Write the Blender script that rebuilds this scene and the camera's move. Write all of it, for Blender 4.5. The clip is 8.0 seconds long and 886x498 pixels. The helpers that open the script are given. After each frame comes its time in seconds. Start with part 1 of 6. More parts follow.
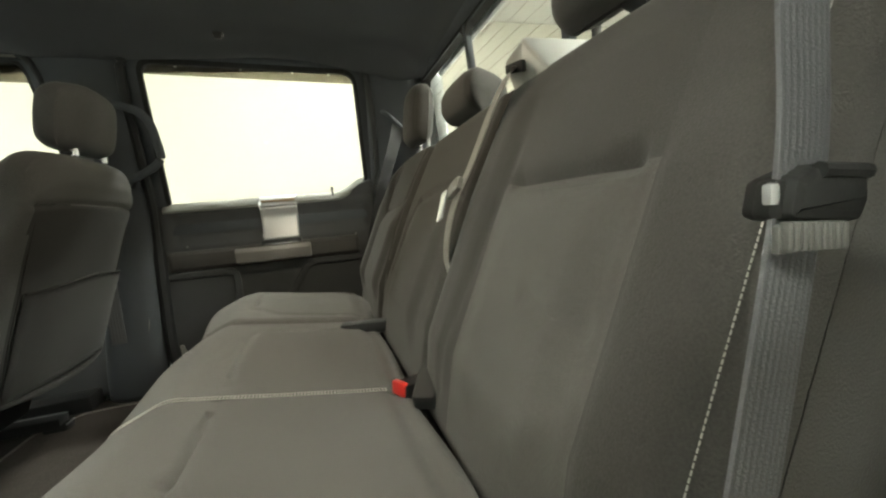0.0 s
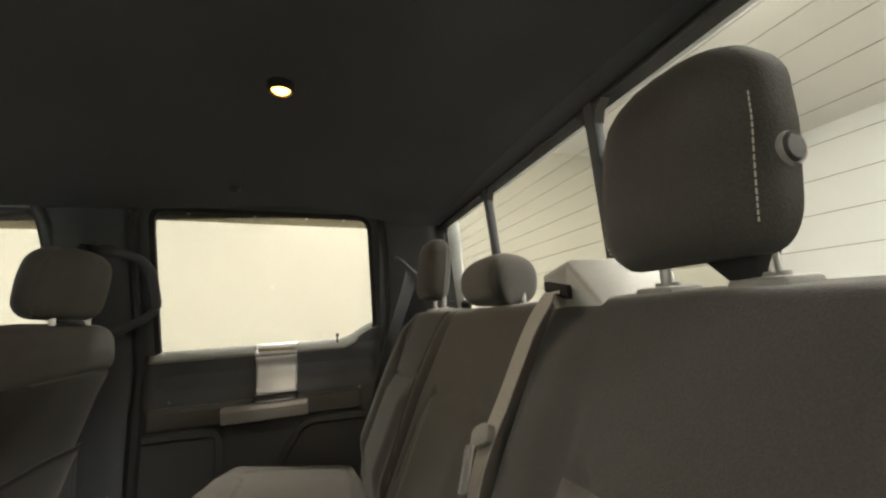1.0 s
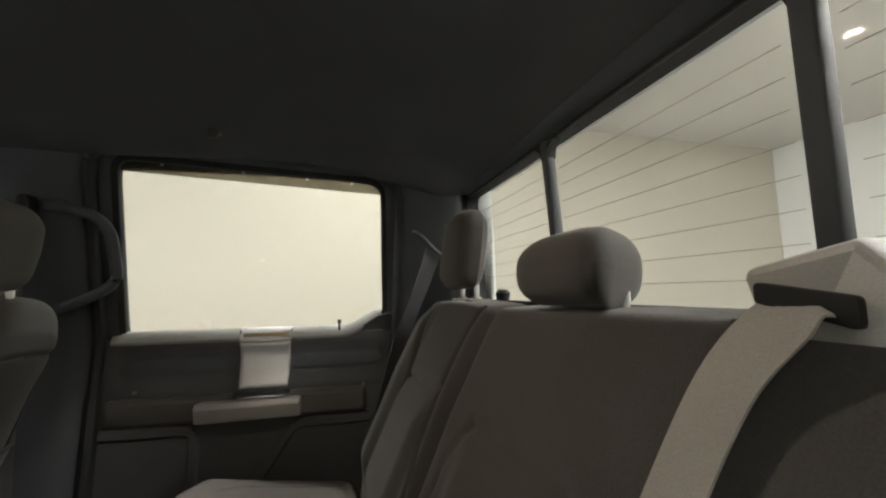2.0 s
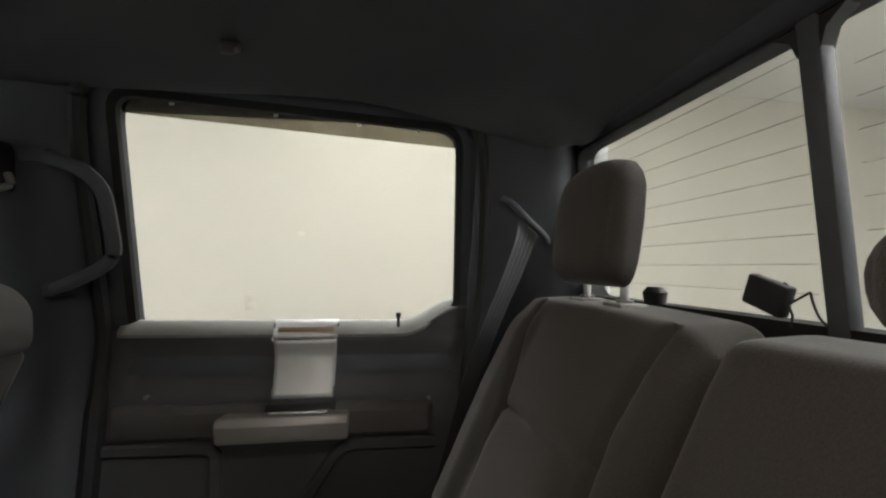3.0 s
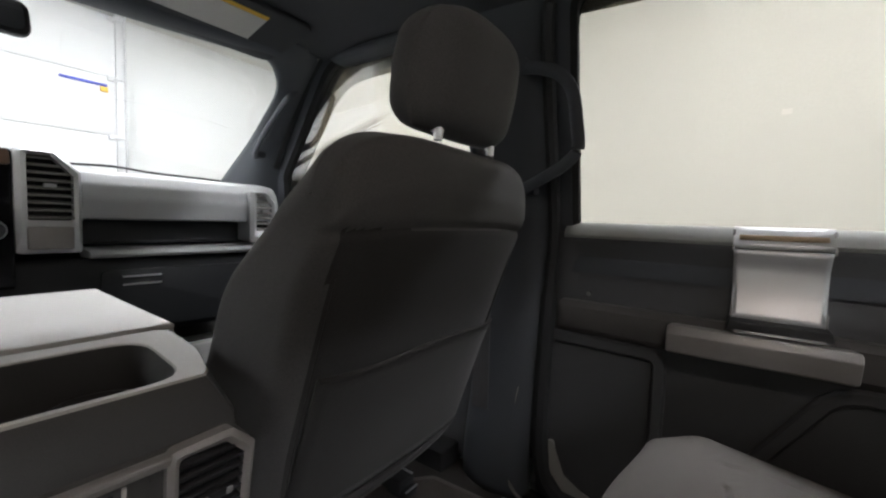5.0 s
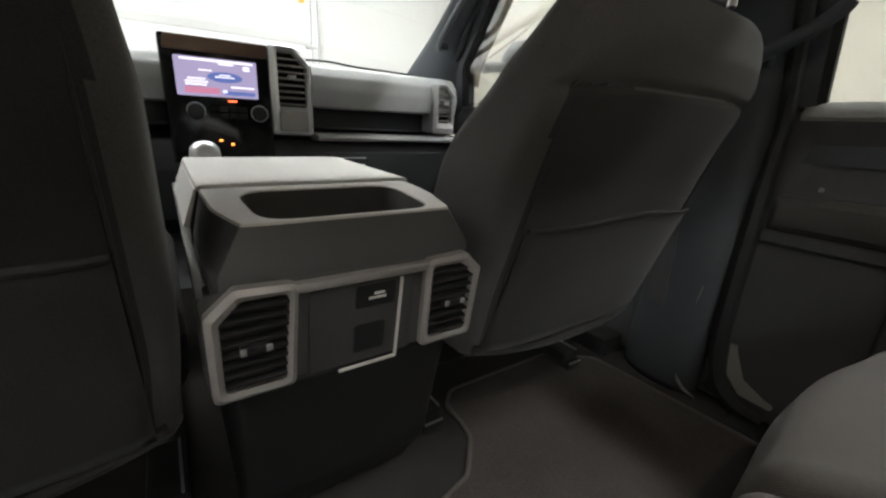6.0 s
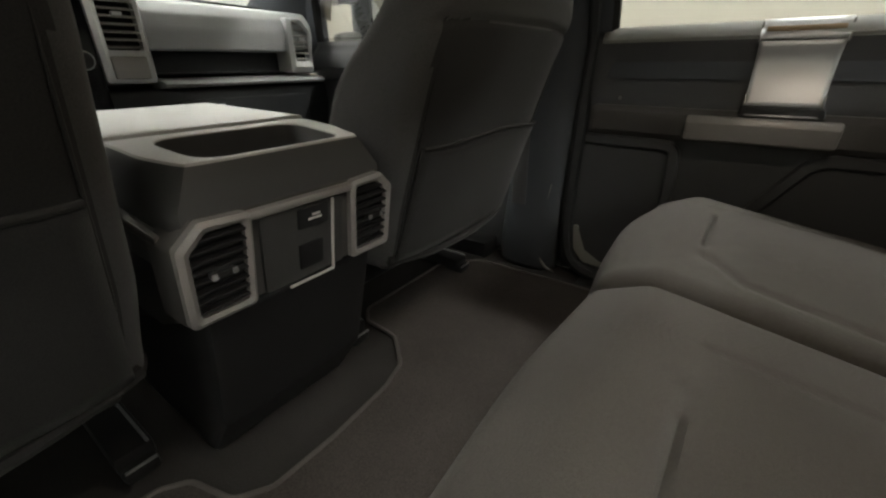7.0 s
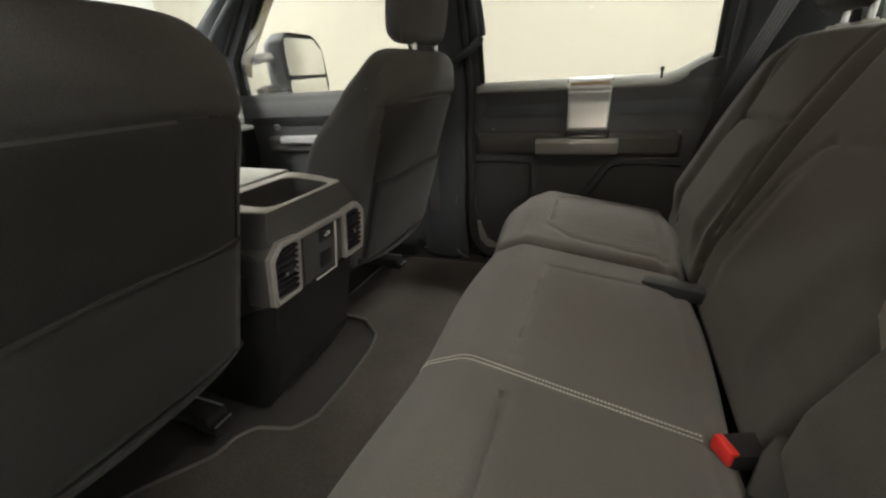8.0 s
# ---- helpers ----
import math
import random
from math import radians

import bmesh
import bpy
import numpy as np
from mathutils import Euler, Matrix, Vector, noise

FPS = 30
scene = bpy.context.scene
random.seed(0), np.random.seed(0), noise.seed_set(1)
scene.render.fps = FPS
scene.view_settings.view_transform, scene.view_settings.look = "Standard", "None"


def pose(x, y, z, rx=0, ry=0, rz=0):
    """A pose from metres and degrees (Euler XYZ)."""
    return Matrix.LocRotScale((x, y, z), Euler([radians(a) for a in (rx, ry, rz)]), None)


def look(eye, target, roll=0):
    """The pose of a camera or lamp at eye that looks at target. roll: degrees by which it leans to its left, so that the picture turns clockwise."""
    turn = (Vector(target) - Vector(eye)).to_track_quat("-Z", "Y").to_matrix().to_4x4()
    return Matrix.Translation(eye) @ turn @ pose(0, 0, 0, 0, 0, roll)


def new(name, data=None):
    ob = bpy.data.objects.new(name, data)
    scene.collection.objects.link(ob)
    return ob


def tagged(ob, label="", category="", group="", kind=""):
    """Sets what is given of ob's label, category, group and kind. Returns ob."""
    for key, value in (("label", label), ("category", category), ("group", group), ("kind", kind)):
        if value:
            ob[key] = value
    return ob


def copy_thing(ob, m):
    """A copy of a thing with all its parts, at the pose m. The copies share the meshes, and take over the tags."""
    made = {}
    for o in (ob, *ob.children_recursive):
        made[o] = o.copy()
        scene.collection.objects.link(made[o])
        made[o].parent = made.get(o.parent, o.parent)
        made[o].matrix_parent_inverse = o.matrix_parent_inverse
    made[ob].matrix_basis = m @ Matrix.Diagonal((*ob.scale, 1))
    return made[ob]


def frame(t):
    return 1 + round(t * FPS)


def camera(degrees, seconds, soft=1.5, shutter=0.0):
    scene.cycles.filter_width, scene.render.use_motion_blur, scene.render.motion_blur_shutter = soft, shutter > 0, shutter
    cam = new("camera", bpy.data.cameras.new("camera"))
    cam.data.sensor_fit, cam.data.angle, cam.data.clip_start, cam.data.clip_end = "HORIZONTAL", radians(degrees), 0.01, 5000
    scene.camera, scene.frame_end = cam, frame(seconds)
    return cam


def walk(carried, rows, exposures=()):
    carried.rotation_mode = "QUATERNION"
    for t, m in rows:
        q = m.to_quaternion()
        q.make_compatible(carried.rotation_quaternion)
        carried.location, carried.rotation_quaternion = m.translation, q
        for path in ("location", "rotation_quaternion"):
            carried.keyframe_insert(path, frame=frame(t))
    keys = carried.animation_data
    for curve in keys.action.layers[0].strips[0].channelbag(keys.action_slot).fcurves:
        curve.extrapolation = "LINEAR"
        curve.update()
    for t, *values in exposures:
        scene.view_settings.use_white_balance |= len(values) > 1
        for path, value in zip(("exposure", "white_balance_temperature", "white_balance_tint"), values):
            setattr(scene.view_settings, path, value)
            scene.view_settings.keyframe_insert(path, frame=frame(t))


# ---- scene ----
cam = camera(94.8, 8.0, soft=2.3)
PATH = [
    (0, (0.124, -0.792, 0.733), (0.7, 1.114, 0.538), -5.3),
    (0.5, (0.148, -0.767, 0.834), (0.717, 1.142, 1.008), -5.8),
    (1, (0.157, -0.678, 0.903), (0.719, 1.218, 1.205), -4.0),
    (1.2, (0.163, -0.63, 0.913), (0.732, 1.264, 1.213), -2.8),
    (2.3, (0.18, -0.325, 0.933), (0.657, 1.611, 1.092), -0.0),
    (2.5, (0.162, -0.255, 0.939), (0.586, 1.695, 1.065), 0.2),
    (3, (0.148, -0.103, 0.954), (0.462, 1.87, 1.045), 0.7),
    (3.5, (0.127, -0.023, 0.955), (0.178, 1.976, 1.002), 1.1),
    (4, (0.047, -0.019, 0.934), (-0.226, 1.962, 0.951), 1.5),
    (4.5, (-0.008, -0.034, 0.892), (-0.705, 1.84, 0.873), 2.0),
    (4.9, (-0.051, -0.055, 0.838), (-1.131, 1.625, 0.736), 2.0),
    (5, (-0.067, -0.07, 0.829), (-1.222, 1.557, 0.69), 2.0),
    (5.2, (-0.085, -0.09, 0.806), (-1.408, 1.398, 0.622), 2.0),
    (6.3, (-0.081, -0.181, 0.749), (-1.644, 0.85, 0.046), 1.3),
    (6.5, (-0.07, -0.194, 0.736), (-1.556, 0.914, -0.014), -0.2),
    (7, (-0.039, -0.281, 0.762), (-1.115, 1.186, -0.067), -0.4),
    (7.5, (0.026, -0.432, 0.833), (-0.773, 1.221, 0.04), -2.7),
    (8, (0.064, -0.622, 0.874), (-0.64, 1.075, 0.084), -3.9),
]
EXPOSURES = [(0.0, 0.9, 6950, 0), (0.5, 0.75, 7300, 4), (1.0, 0.35, 7350, 9), (2.5, 0.1, 6550, 12), (3.0, 0.05, 6500, 13), (3.5, 0.05, 6300, 14), (4.5, 0.0, 6150, 16), (5.2, 0.05, 6250, 16), (6.5, 0.06, 6650, 9), (7.0, -0.15, 6800, 9), (7.5, 0.1, 6850, 10), (8.0, 0.32, 6900, 9)]
walk(cam, [(t, look(eye, target, roll)) for t, eye, target, roll in PATH], EXPOSURES)


# ---- world, lights ----
world = bpy.data.worlds.new("world")
scene.world = world
world.use_nodes = True
wn = world.node_tree
sky = wn.nodes.new("ShaderNodeTexSky")
sky.sky_type, sky.sun_disc = "NISHITA", False
sky.sun_elevation, sky.sun_rotation = radians(35), radians(120)
wn.nodes["Background"].inputs["Strength"].default_value = 0.05
wn.links.new(sky.outputs[0], wn.nodes["Background"].inputs["Color"])


dome = new("dome_light", bpy.data.lights.new("dome_light", "AREA"))
dome.data.shape, dome.data.size, dome.data.energy, dome.data.color = "DISK", 0.03, 1.2, (1.0, 0.86, 0.70)
dome.location = (0.094, 0.004, 1.282)


# ---- materials ----
def material(name, color, rough=0.6, metal=0.0, grain=0.0, scale=400.0, bump=0.0, stain=0.15, stain_scale=6.0, spec=0.5, coat=0.0, emit=None, power=0.0, weave=0.0, sheen=0.0):
    """A procedural surface: base colour varied at two scales, fine relief, and roughness that wanders with the stains."""
    m = bpy.data.materials.new(name)
    m.use_nodes = True
    nt = m.node_tree
    b = nt.nodes["Principled BSDF"]
    co = nt.nodes.new("ShaderNodeTexCoord")
    big = nt.nodes.new("ShaderNodeTexNoise")
    big.inputs["Scale"].default_value, big.inputs["Detail"].default_value = stain_scale, 5
    fine = nt.nodes.new("ShaderNodeTexNoise")
    fine.inputs["Scale"].default_value, fine.inputs["Detail"].default_value = scale, 3
    nt.links.new(co.outputs["Object"], big.inputs["Vector"])
    nt.links.new(co.outputs["Object"], fine.inputs["Vector"])
    mix = nt.nodes.new("ShaderNodeMix")
    mix.data_type = "RGBA"
    mix.inputs[6].default_value = (*[c * (1 - stain) for c in color], 1)
    mix.inputs[7].default_value = (*[min(1, c * (1 + stain)) for c in color], 1)
    nt.links.new(big.outputs["Fac"], mix.inputs[0])
    mix2 = nt.nodes.new("ShaderNodeMix")
    mix2.data_type, mix2.blend_type = "RGBA", "OVERLAY"
    mix2.inputs[0].default_value = grain
    nt.links.new(mix.outputs[2], mix2.inputs[6])
    height = fine.outputs["Fac"]
    if weave:
        wx = nt.nodes.new("ShaderNodeTexWave")
        wx.inputs["Scale"].default_value, wx.inputs["Distortion"].default_value = weave, 0.6
        wx.bands_direction = "Y"
        nt.links.new(co.outputs["Object"], wx.inputs["Vector"])
        add = nt.nodes.new("ShaderNodeMath")
        add.operation = "MULTIPLY_ADD"
        add.inputs[1].default_value = 0.5
        nt.links.new(wx.outputs["Fac"], add.inputs[0])
        nt.links.new(fine.outputs["Fac"], add.inputs[2])
        height = add.outputs[0]
    nt.links.new(height, mix2.inputs[7])
    nt.links.new(mix2.outputs[2], b.inputs["Base Color"])
    rr = nt.nodes.new("ShaderNodeMapRange")
    rr.inputs[3].default_value, rr.inputs[4].default_value = max(0.02, rough - 0.08), min(1, rough + 0.08)
    nt.links.new(big.outputs["Fac"], rr.inputs[0])
    nt.links.new(rr.outputs[0], b.inputs["Roughness"])
    b.inputs["Metallic"].default_value = metal
    b.inputs["Specular IOR Level"].default_value = spec
    b.inputs["Coat Weight"].default_value = coat
    b.inputs["Sheen Weight"].default_value = sheen
    if bump:
        bn = nt.nodes.new("ShaderNodeBump")
        bn.inputs["Strength"].default_value, bn.inputs["Distance"].default_value = bump, 0.001
        nt.links.new(height, bn.inputs["Height"])
        nt.links.new(bn.outputs[0], b.inputs["Normal"])
    if emit:
        b.inputs["Emission Color"].default_value = (*emit, 1)
        b.inputs["Emission Strength"].default_value = power
    return m


def glass_material(name, tint, gloss=0.06):
    """A thin clear pane: light passes straight on, with a slight mirror that grows at grazing view."""
    m = bpy.data.materials.new(name)
    m.use_nodes = True
    nt = m.node_tree
    nt.nodes.remove(nt.nodes["Principled BSDF"])
    tr = nt.nodes.new("ShaderNodeBsdfTransparent")
    tr.inputs[0].default_value = (*tint, 1)
    gl = nt.nodes.new("ShaderNodeBsdfGlossy")
    gl.inputs["Roughness"].default_value = 0.02
    fr = nt.nodes.new("ShaderNodeFresnel")
    fr.inputs[0].default_value = 1.45
    sc = nt.nodes.new("ShaderNodeMath")
    sc.operation = "MULTIPLY"
    sc.inputs[1].default_value = gloss / 0.04
    sc.use_clamp = True
    nt.links.new(fr.outputs[0], sc.inputs[0])
    mx = nt.nodes.new("ShaderNodeMixShader")
    nt.links.new(sc.outputs[0], mx.inputs[0])
    nt.links.new(tr.outputs[0], mx.inputs[1])
    nt.links.new(gl.outputs[0], mx.inputs[2])
    nt.links.new(mx.outputs[0], nt.nodes["Material Output"].inputs["Surface"])
    return m


# One bench cloth: cushions paler, backrests darker, to stand for light from above.
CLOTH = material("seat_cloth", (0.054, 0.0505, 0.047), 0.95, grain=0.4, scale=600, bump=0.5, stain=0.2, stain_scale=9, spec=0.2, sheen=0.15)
CUSHION_LIT = material("lit_cushion_cloth", (0.100, 0.093, 0.086), 0.95, weave=330, grain=0.4, scale=600, bump=0.4, stain=0.18, stain_scale=7, spec=0.2, sheen=0.15)
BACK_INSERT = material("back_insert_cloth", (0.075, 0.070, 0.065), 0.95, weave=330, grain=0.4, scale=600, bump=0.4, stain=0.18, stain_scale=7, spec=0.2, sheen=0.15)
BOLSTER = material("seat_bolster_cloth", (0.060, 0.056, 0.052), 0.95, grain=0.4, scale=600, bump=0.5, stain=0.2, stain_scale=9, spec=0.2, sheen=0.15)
CLOTH_DARK = material("seat_back_cloth", (0.033, 0.0325, 0.0325), 0.95, grain=0.4, scale=600, bump=0.4, stain=0.12, stain_scale=8, spec=0.2, sheen=0.1)
CLOTH_FRONT = material("front_seat_cloth", (0.076, 0.075, 0.075), 0.95, grain=0.4, scale=600, bump=0.4, stain=0.12, stain_scale=9, spec=0.2, sheen=0.12)
HEADLINER = material("headliner_cloth", (0.074, 0.076, 0.081), 0.97, grain=0.3, scale=1100, bump=0.3, stain=0.12, stain_scale=5, spec=0.15)
TRIM = material("pillar_trim_plastic", (0.064, 0.070, 0.080), 0.62, grain=0.25, scale=1300, bump=0.25, stain=0.1, stain_scale=7, spec=0.35)
DOOR = material("door_trim_plastic", (0.070, 0.072, 0.077), 0.58, grain=0.25, scale=1200, bump=0.3, stain=0.12, stain_scale=8, spec=0.4)
DOOR_SOFT = material("door_armrest_vinyl", (0.090, 0.085, 0.083), 0.5, grain=0.25, scale=800, bump=0.4, stain=0.12, stain_scale=9, spec=0.4)
SILL = material("sill_cap_plastic", (0.36, 0.37, 0.355), 0.5, grain=0.2, scale=900, bump=0.2, stain=0.12)
BLACK = material("black_plastic", (0.016, 0.016, 0.017), 0.5, grain=0.2, scale=900, bump=0.2, stain=0.2, spec=0.4)
SEAL = material("door_seal_rubber", (0.026, 0.027, 0.029), 0.6, grain=0.2, scale=600, bump=0.2, stain=0.2, spec=0.35)
PIPED = material("pocket_edge_cloth", (0.034, 0.033, 0.032), 0.9, grain=0.3, scale=900, bump=0.4, stain=0.12, spec=0.2)
RUBBER = material("black_rubber", (0.012, 0.012, 0.012), 0.7, grain=0.2, scale=600, bump=0.2, stain=0.2, spec=0.3)
GLOSSBLACK = material("piano_black", (0.008, 0.008, 0.009), 0.12, stain=0.2, spec=0.5)
SILVER = material("satin_silver_paint", (0.62, 0.63, 0.65), 0.34, metal=0.5, grain=0.1, scale=1500, bump=0.05, stain=0.06)
BRIGHT_LINE = material("bright_satin_line", (0.62, 0.60, 0.57), 0.4, metal=0.1, stain=0.05)
BRONZE = material("bronze_band", (0.34, 0.25, 0.16), 0.35, metal=0.5, stain=0.08)
BEZEL = material("dark_satin_bezel", (0.085, 0.082, 0.079), 0.42, metal=0.25, grain=0.2, scale=900, bump=0.1, stain=0.1)
PEWTER = material("brushed_pewter", (0.33, 0.312, 0.30), 0.40, metal=0.3, grain=0.2, scale=900, bump=0.1, stain=0.1)
CHROME = material("bright_steel", (0.72, 0.72, 0.73), 0.18, metal=0.7, stain=0.04)
CARPET = material("loop_carpet", (0.042, 0.039, 0.037), 1.0, grain=0.6, scale=500, bump=1.0, stain=0.25, stain_scale=14, spec=0.1)
MAT_CLOTH = material("floor_mat_carpet", (0.075, 0.066, 0.061), 1.0, grain=0.6, scale=420, bump=1.0, stain=0.22, stain_scale=12, spec=0.1)
PIPING = material("mat_edge_binding", (0.10, 0.09, 0.084), 0.85, grain=0.3, scale=600, bump=0.5)
WEBBING = material("belt_webbing", (0.046, 0.046, 0.049), 0.6, grain=0.3, scale=900, bump=0.5, stain=0.08, spec=0.4)
# Belt webbing lightened to stand in for light falling on the left belt.
WEBBING_LIT = material("lit_belt_webbing", (0.09, 0.09, 0.096), 0.55, grain=0.3, scale=900, bump=0.5, stain=0.15, spec=0.5)
WEBBING_PALE = material("centre_belt_webbing", (0.29, 0.275, 0.255), 0.6, grain=0.3, scale=900, bump=0.5, stain=0.08, spec=0.4)
GREY_PLASTIC = material("grey_plastic", (0.19, 0.185, 0.175), 0.55, grain=0.2, scale=900, bump=0.2, stain=0.08)
PALE_PLASTIC = material("pale_grey_plastic", (0.34, 0.335, 0.315), 0.5, grain=0.2, scale=900, bump=0.2, stain=0.08)
RED = material("red_button", (0.75, 0.035, 0.03), 0.4, stain=0.05)
THREAD = material("stitch_thread", (0.46, 0.44, 0.40), 0.9, stain=0.1, grain=0.2)
# Pad and shelf edge: windscreen light on them is put into the colour.
DASH_LIT = material("lit_dash_pad", (0.55, 0.565, 0.58), 0.6, grain=0.25, scale=900, bump=0.35, stain=0.08, spec=0.35)
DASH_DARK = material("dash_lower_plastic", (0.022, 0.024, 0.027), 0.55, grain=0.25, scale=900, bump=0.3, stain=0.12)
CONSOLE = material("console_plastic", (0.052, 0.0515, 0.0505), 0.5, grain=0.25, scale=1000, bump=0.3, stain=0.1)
# Lid and rim: windscreen light from above is put into this pale colour.
CONSOLE_TOP_LIT = material("lit_console_top", (0.47, 0.465, 0.445), 0.5, grain=0.25, scale=800, bump=0.35, stain=0.08)
SCREEN = material("display_glow", (0.03, 0.03, 0.04), 0.2, emit=(0.52, 0.45, 0.70), power=0.8, stain=0.2)
ORANGE = material("orange_indicator", (0.4, 0.1, 0.02), 0.4, emit=(1.0, 0.30, 0.05), power=4.0)
REDLED = material("red_indicator", (0.4, 0.05, 0.02), 0.4, emit=(1.0, 0.12, 0.04), power=4.0)
BLUEGLOW = material("display_blue_shape", (0.02, 0.03, 0.2), 0.3, emit=(0.20, 0.28, 0.70), power=0.6)
WHITEGLOW = material("display_white_bar", (0.5, 0.5, 0.5), 0.3, emit=(0.9, 0.88, 0.95), power=1.3)
PINKGLOW = material("display_pink_shape", (0.3, 0.1, 0.2), 0.3, emit=(0.85, 0.30, 0.45), power=0.7)
LAMPGLOW = material("dome_lamp_glow", (0.9, 0.7, 0.4), 0.4, emit=(1.0, 0.46, 0.12), power=8.0)
WALL = material("wall_paint", (0.47, 0.452, 0.393), 0.85, grain=0.05, scale=60, bump=0.1, stain=0.03, stain_scale=0.8)
WALL_WHITE = material("white_wall_paint", (0.70, 0.712, 0.712), 0.85, grain=0.05, scale=60, bump=0.1, stain=0.03, stain_scale=0.8)
CEILING = material("white_ceiling_paint", (0.58, 0.572, 0.55), 0.9, grain=0.08, scale=80, bump=0.2, stain=0.03, stain_scale=1)
CONCRETE = material("concrete_floor", (0.42, 0.41, 0.39), 0.6, grain=0.3, scale=90, bump=0.3, stain=0.15, stain_scale=1.5)
DOORPANEL = material("white_steel_door", (0.70, 0.71, 0.72), 0.5, grain=0.05, scale=200, bump=0.1, stain=0.03, stain_scale=1)
GALV = material("galvanised_steel", (0.34, 0.345, 0.35), 0.45, metal=0.6, stain=0.12)
TRACK = material("pale_track_steel", (0.58, 0.59, 0.60), 0.5, metal=0.15, stain=0.12)
TONGUE = material("dull_tongue_plastic", (0.095, 0.094, 0.090), 0.5, grain=0.2, scale=900, bump=0.2, stain=0.12)
TUBEGLOW = material("tube_lamp_glow", (0.9, 0.9, 0.9), 0.5, emit=(0.97, 0.985, 0.94), power=62.0)
BODY = material("truck_body_paint", (0.55, 0.57, 0.58), 0.3, coat=0.6, stain=0.04)
PAPER = material("white_label_paper", (0.72, 0.71, 0.68), 0.8, stain=0.06, grain=0.1)
YELLOW = material("yellow_tag", (0.80, 0.50, 0.05), 0.6, stain=0.06)
REDPRINT = material("red_print", (0.65, 0.05, 0.03), 0.6, stain=0.06)
BLUEPRINT = material("blue_print", (0.05, 0.08, 0.55), 0.6, stain=0.06)
GLASS = glass_material("clear_window_glass", (0.90, 0.91, 0.90), 0.012)
SCREEN_GLASS = glass_material("coated_windscreen_glass", (0.90, 0.915, 0.91), 0.003)
SMOKED = glass_material("smoked_acrylic", (0.46, 0.435, 0.385), 0.012)
HEATWIRE = material("defroster_wire", (0.16, 0.12, 0.09), 0.6, stain=0.1)
MIRROR = material("mirror_glass", (0.85, 0.86, 0.86), 0.02, metal=1.0, stain=0.01)


# ---- mesh helpers ----
def part(name, bm, mat, parent=None, label="", smooth=40):
    """Links a bmesh as one mesh object, under a thing or a part if one is given. mat: one material, or a list of slots."""
    bmesh.ops.recalc_face_normals(bm, faces=bm.faces)
    me = bpy.data.meshes.new(name)
    for f in bm.faces:
        f.smooth = smooth > 0
    bm.to_mesh(me)
    bm.free()
    if smooth:
        me.set_sharp_from_angle(angle=radians(smooth))
    for m in mat if isinstance(mat, (list, tuple)) else [mat]:
        me.materials.append(m)
    ob = new(name, me)
    if parent:
        adopt(ob, parent)
    if label:
        tagged(ob, label)
    return ob


def adopt(ob, parent):
    ob.parent = parent
    if parent.type == "EMPTY":
        ob.matrix_parent_inverse = Matrix.Translation(-parent.location)


def thing(name, at, label, category, group="", kind=""):
    ob = new(name)
    ob.empty_display_size = 0.05
    ob.location = at
    return tagged(ob, label, category, group, kind)


def rounded(pts, r, n=5):
    """The closed outline pts with its corners rounded: one radius, or one for each corner."""
    out = []
    k = len(pts)
    for i in range(k):
        p, a, b = Vector(pts[i]), Vector(pts[i - 1]), Vector(pts[(i + 1) % k])
        ri = r[i] if isinstance(r, (list, tuple)) else r
        u, v = (a - p), (b - p)
        lu, lv = u.length, v.length
        u, v = u / lu, v / lv
        half = math.acos(max(-1, min(1, u.dot(v)))) / 2
        t = min(ri / max(math.tan(half), 1e-4), lu * 0.49, lv * 0.49)
        for j in range(n + 1):
            s = j / n
            out.append(((1 - s) ** 2 * (p + u * t) + 2 * s * (1 - s) * p + s * s * (p + v * t)).to_tuple())
    return out


def dense(pts, step, closed=True):
    out = []
    k = len(pts)
    for i in range(k if closed else k - 1):
        a, b = Vector(pts[i]), Vector(pts[(i + 1) % k])
        m = max(1, int(round((b - a).length / step)))
        for j in range(m):
            out.append((a + (b - a) * j / m).to_tuple())
    if not closed:
        out.append(tuple(pts[-1]))
    return out


def box(bm, c, s, bevel=0.0, rot=None, seg=2):
    m = Matrix.Translation(c) @ (rot.to_4x4() if rot else Matrix.Identity(4)) @ Matrix.Diagonal((*s, 1))
    r = bmesh.ops.create_cube(bm, size=1.0, matrix=m)
    if bevel:
        es = list({e for v in r["verts"] for e in v.link_edges})
        bmesh.ops.bevel(bm, geom=es, offset=bevel, segments=seg, profile=0.5, affect="EDGES")
    return bm


def prism(bm, outline, axis, a, b, bevel=0.0, seg=2):
    """Extrudes a 2D outline along an axis from a to b. Axis x: outline in (y, z); y: (x, z); z: (x, y)."""
    put = {"x": lambda p, h: (h, p[0], p[1]), "y": lambda p, h: (p[0], h, p[1]), "z": lambda p, h: (p[0], p[1], h)}[axis]
    lo = [bm.verts.new(put(p, a)) for p in outline]
    hi = [bm.verts.new(put(p, b)) for p in outline]
    fa, fb = bm.faces.new(lo), bm.faces.new(hi)
    n = len(lo)
    for i in range(n):
        bm.faces.new((lo[i], lo[(i + 1) % n], hi[(i + 1) % n], hi[i]))
    if bevel:
        es = list(fa.edges) + list(fb.edges)
        bmesh.ops.recalc_face_normals(bm, faces=bm.faces)
        bmesh.ops.bevel(bm, geom=es, offset=bevel, segments=seg, profile=0.5, affect="EDGES")
    return bm


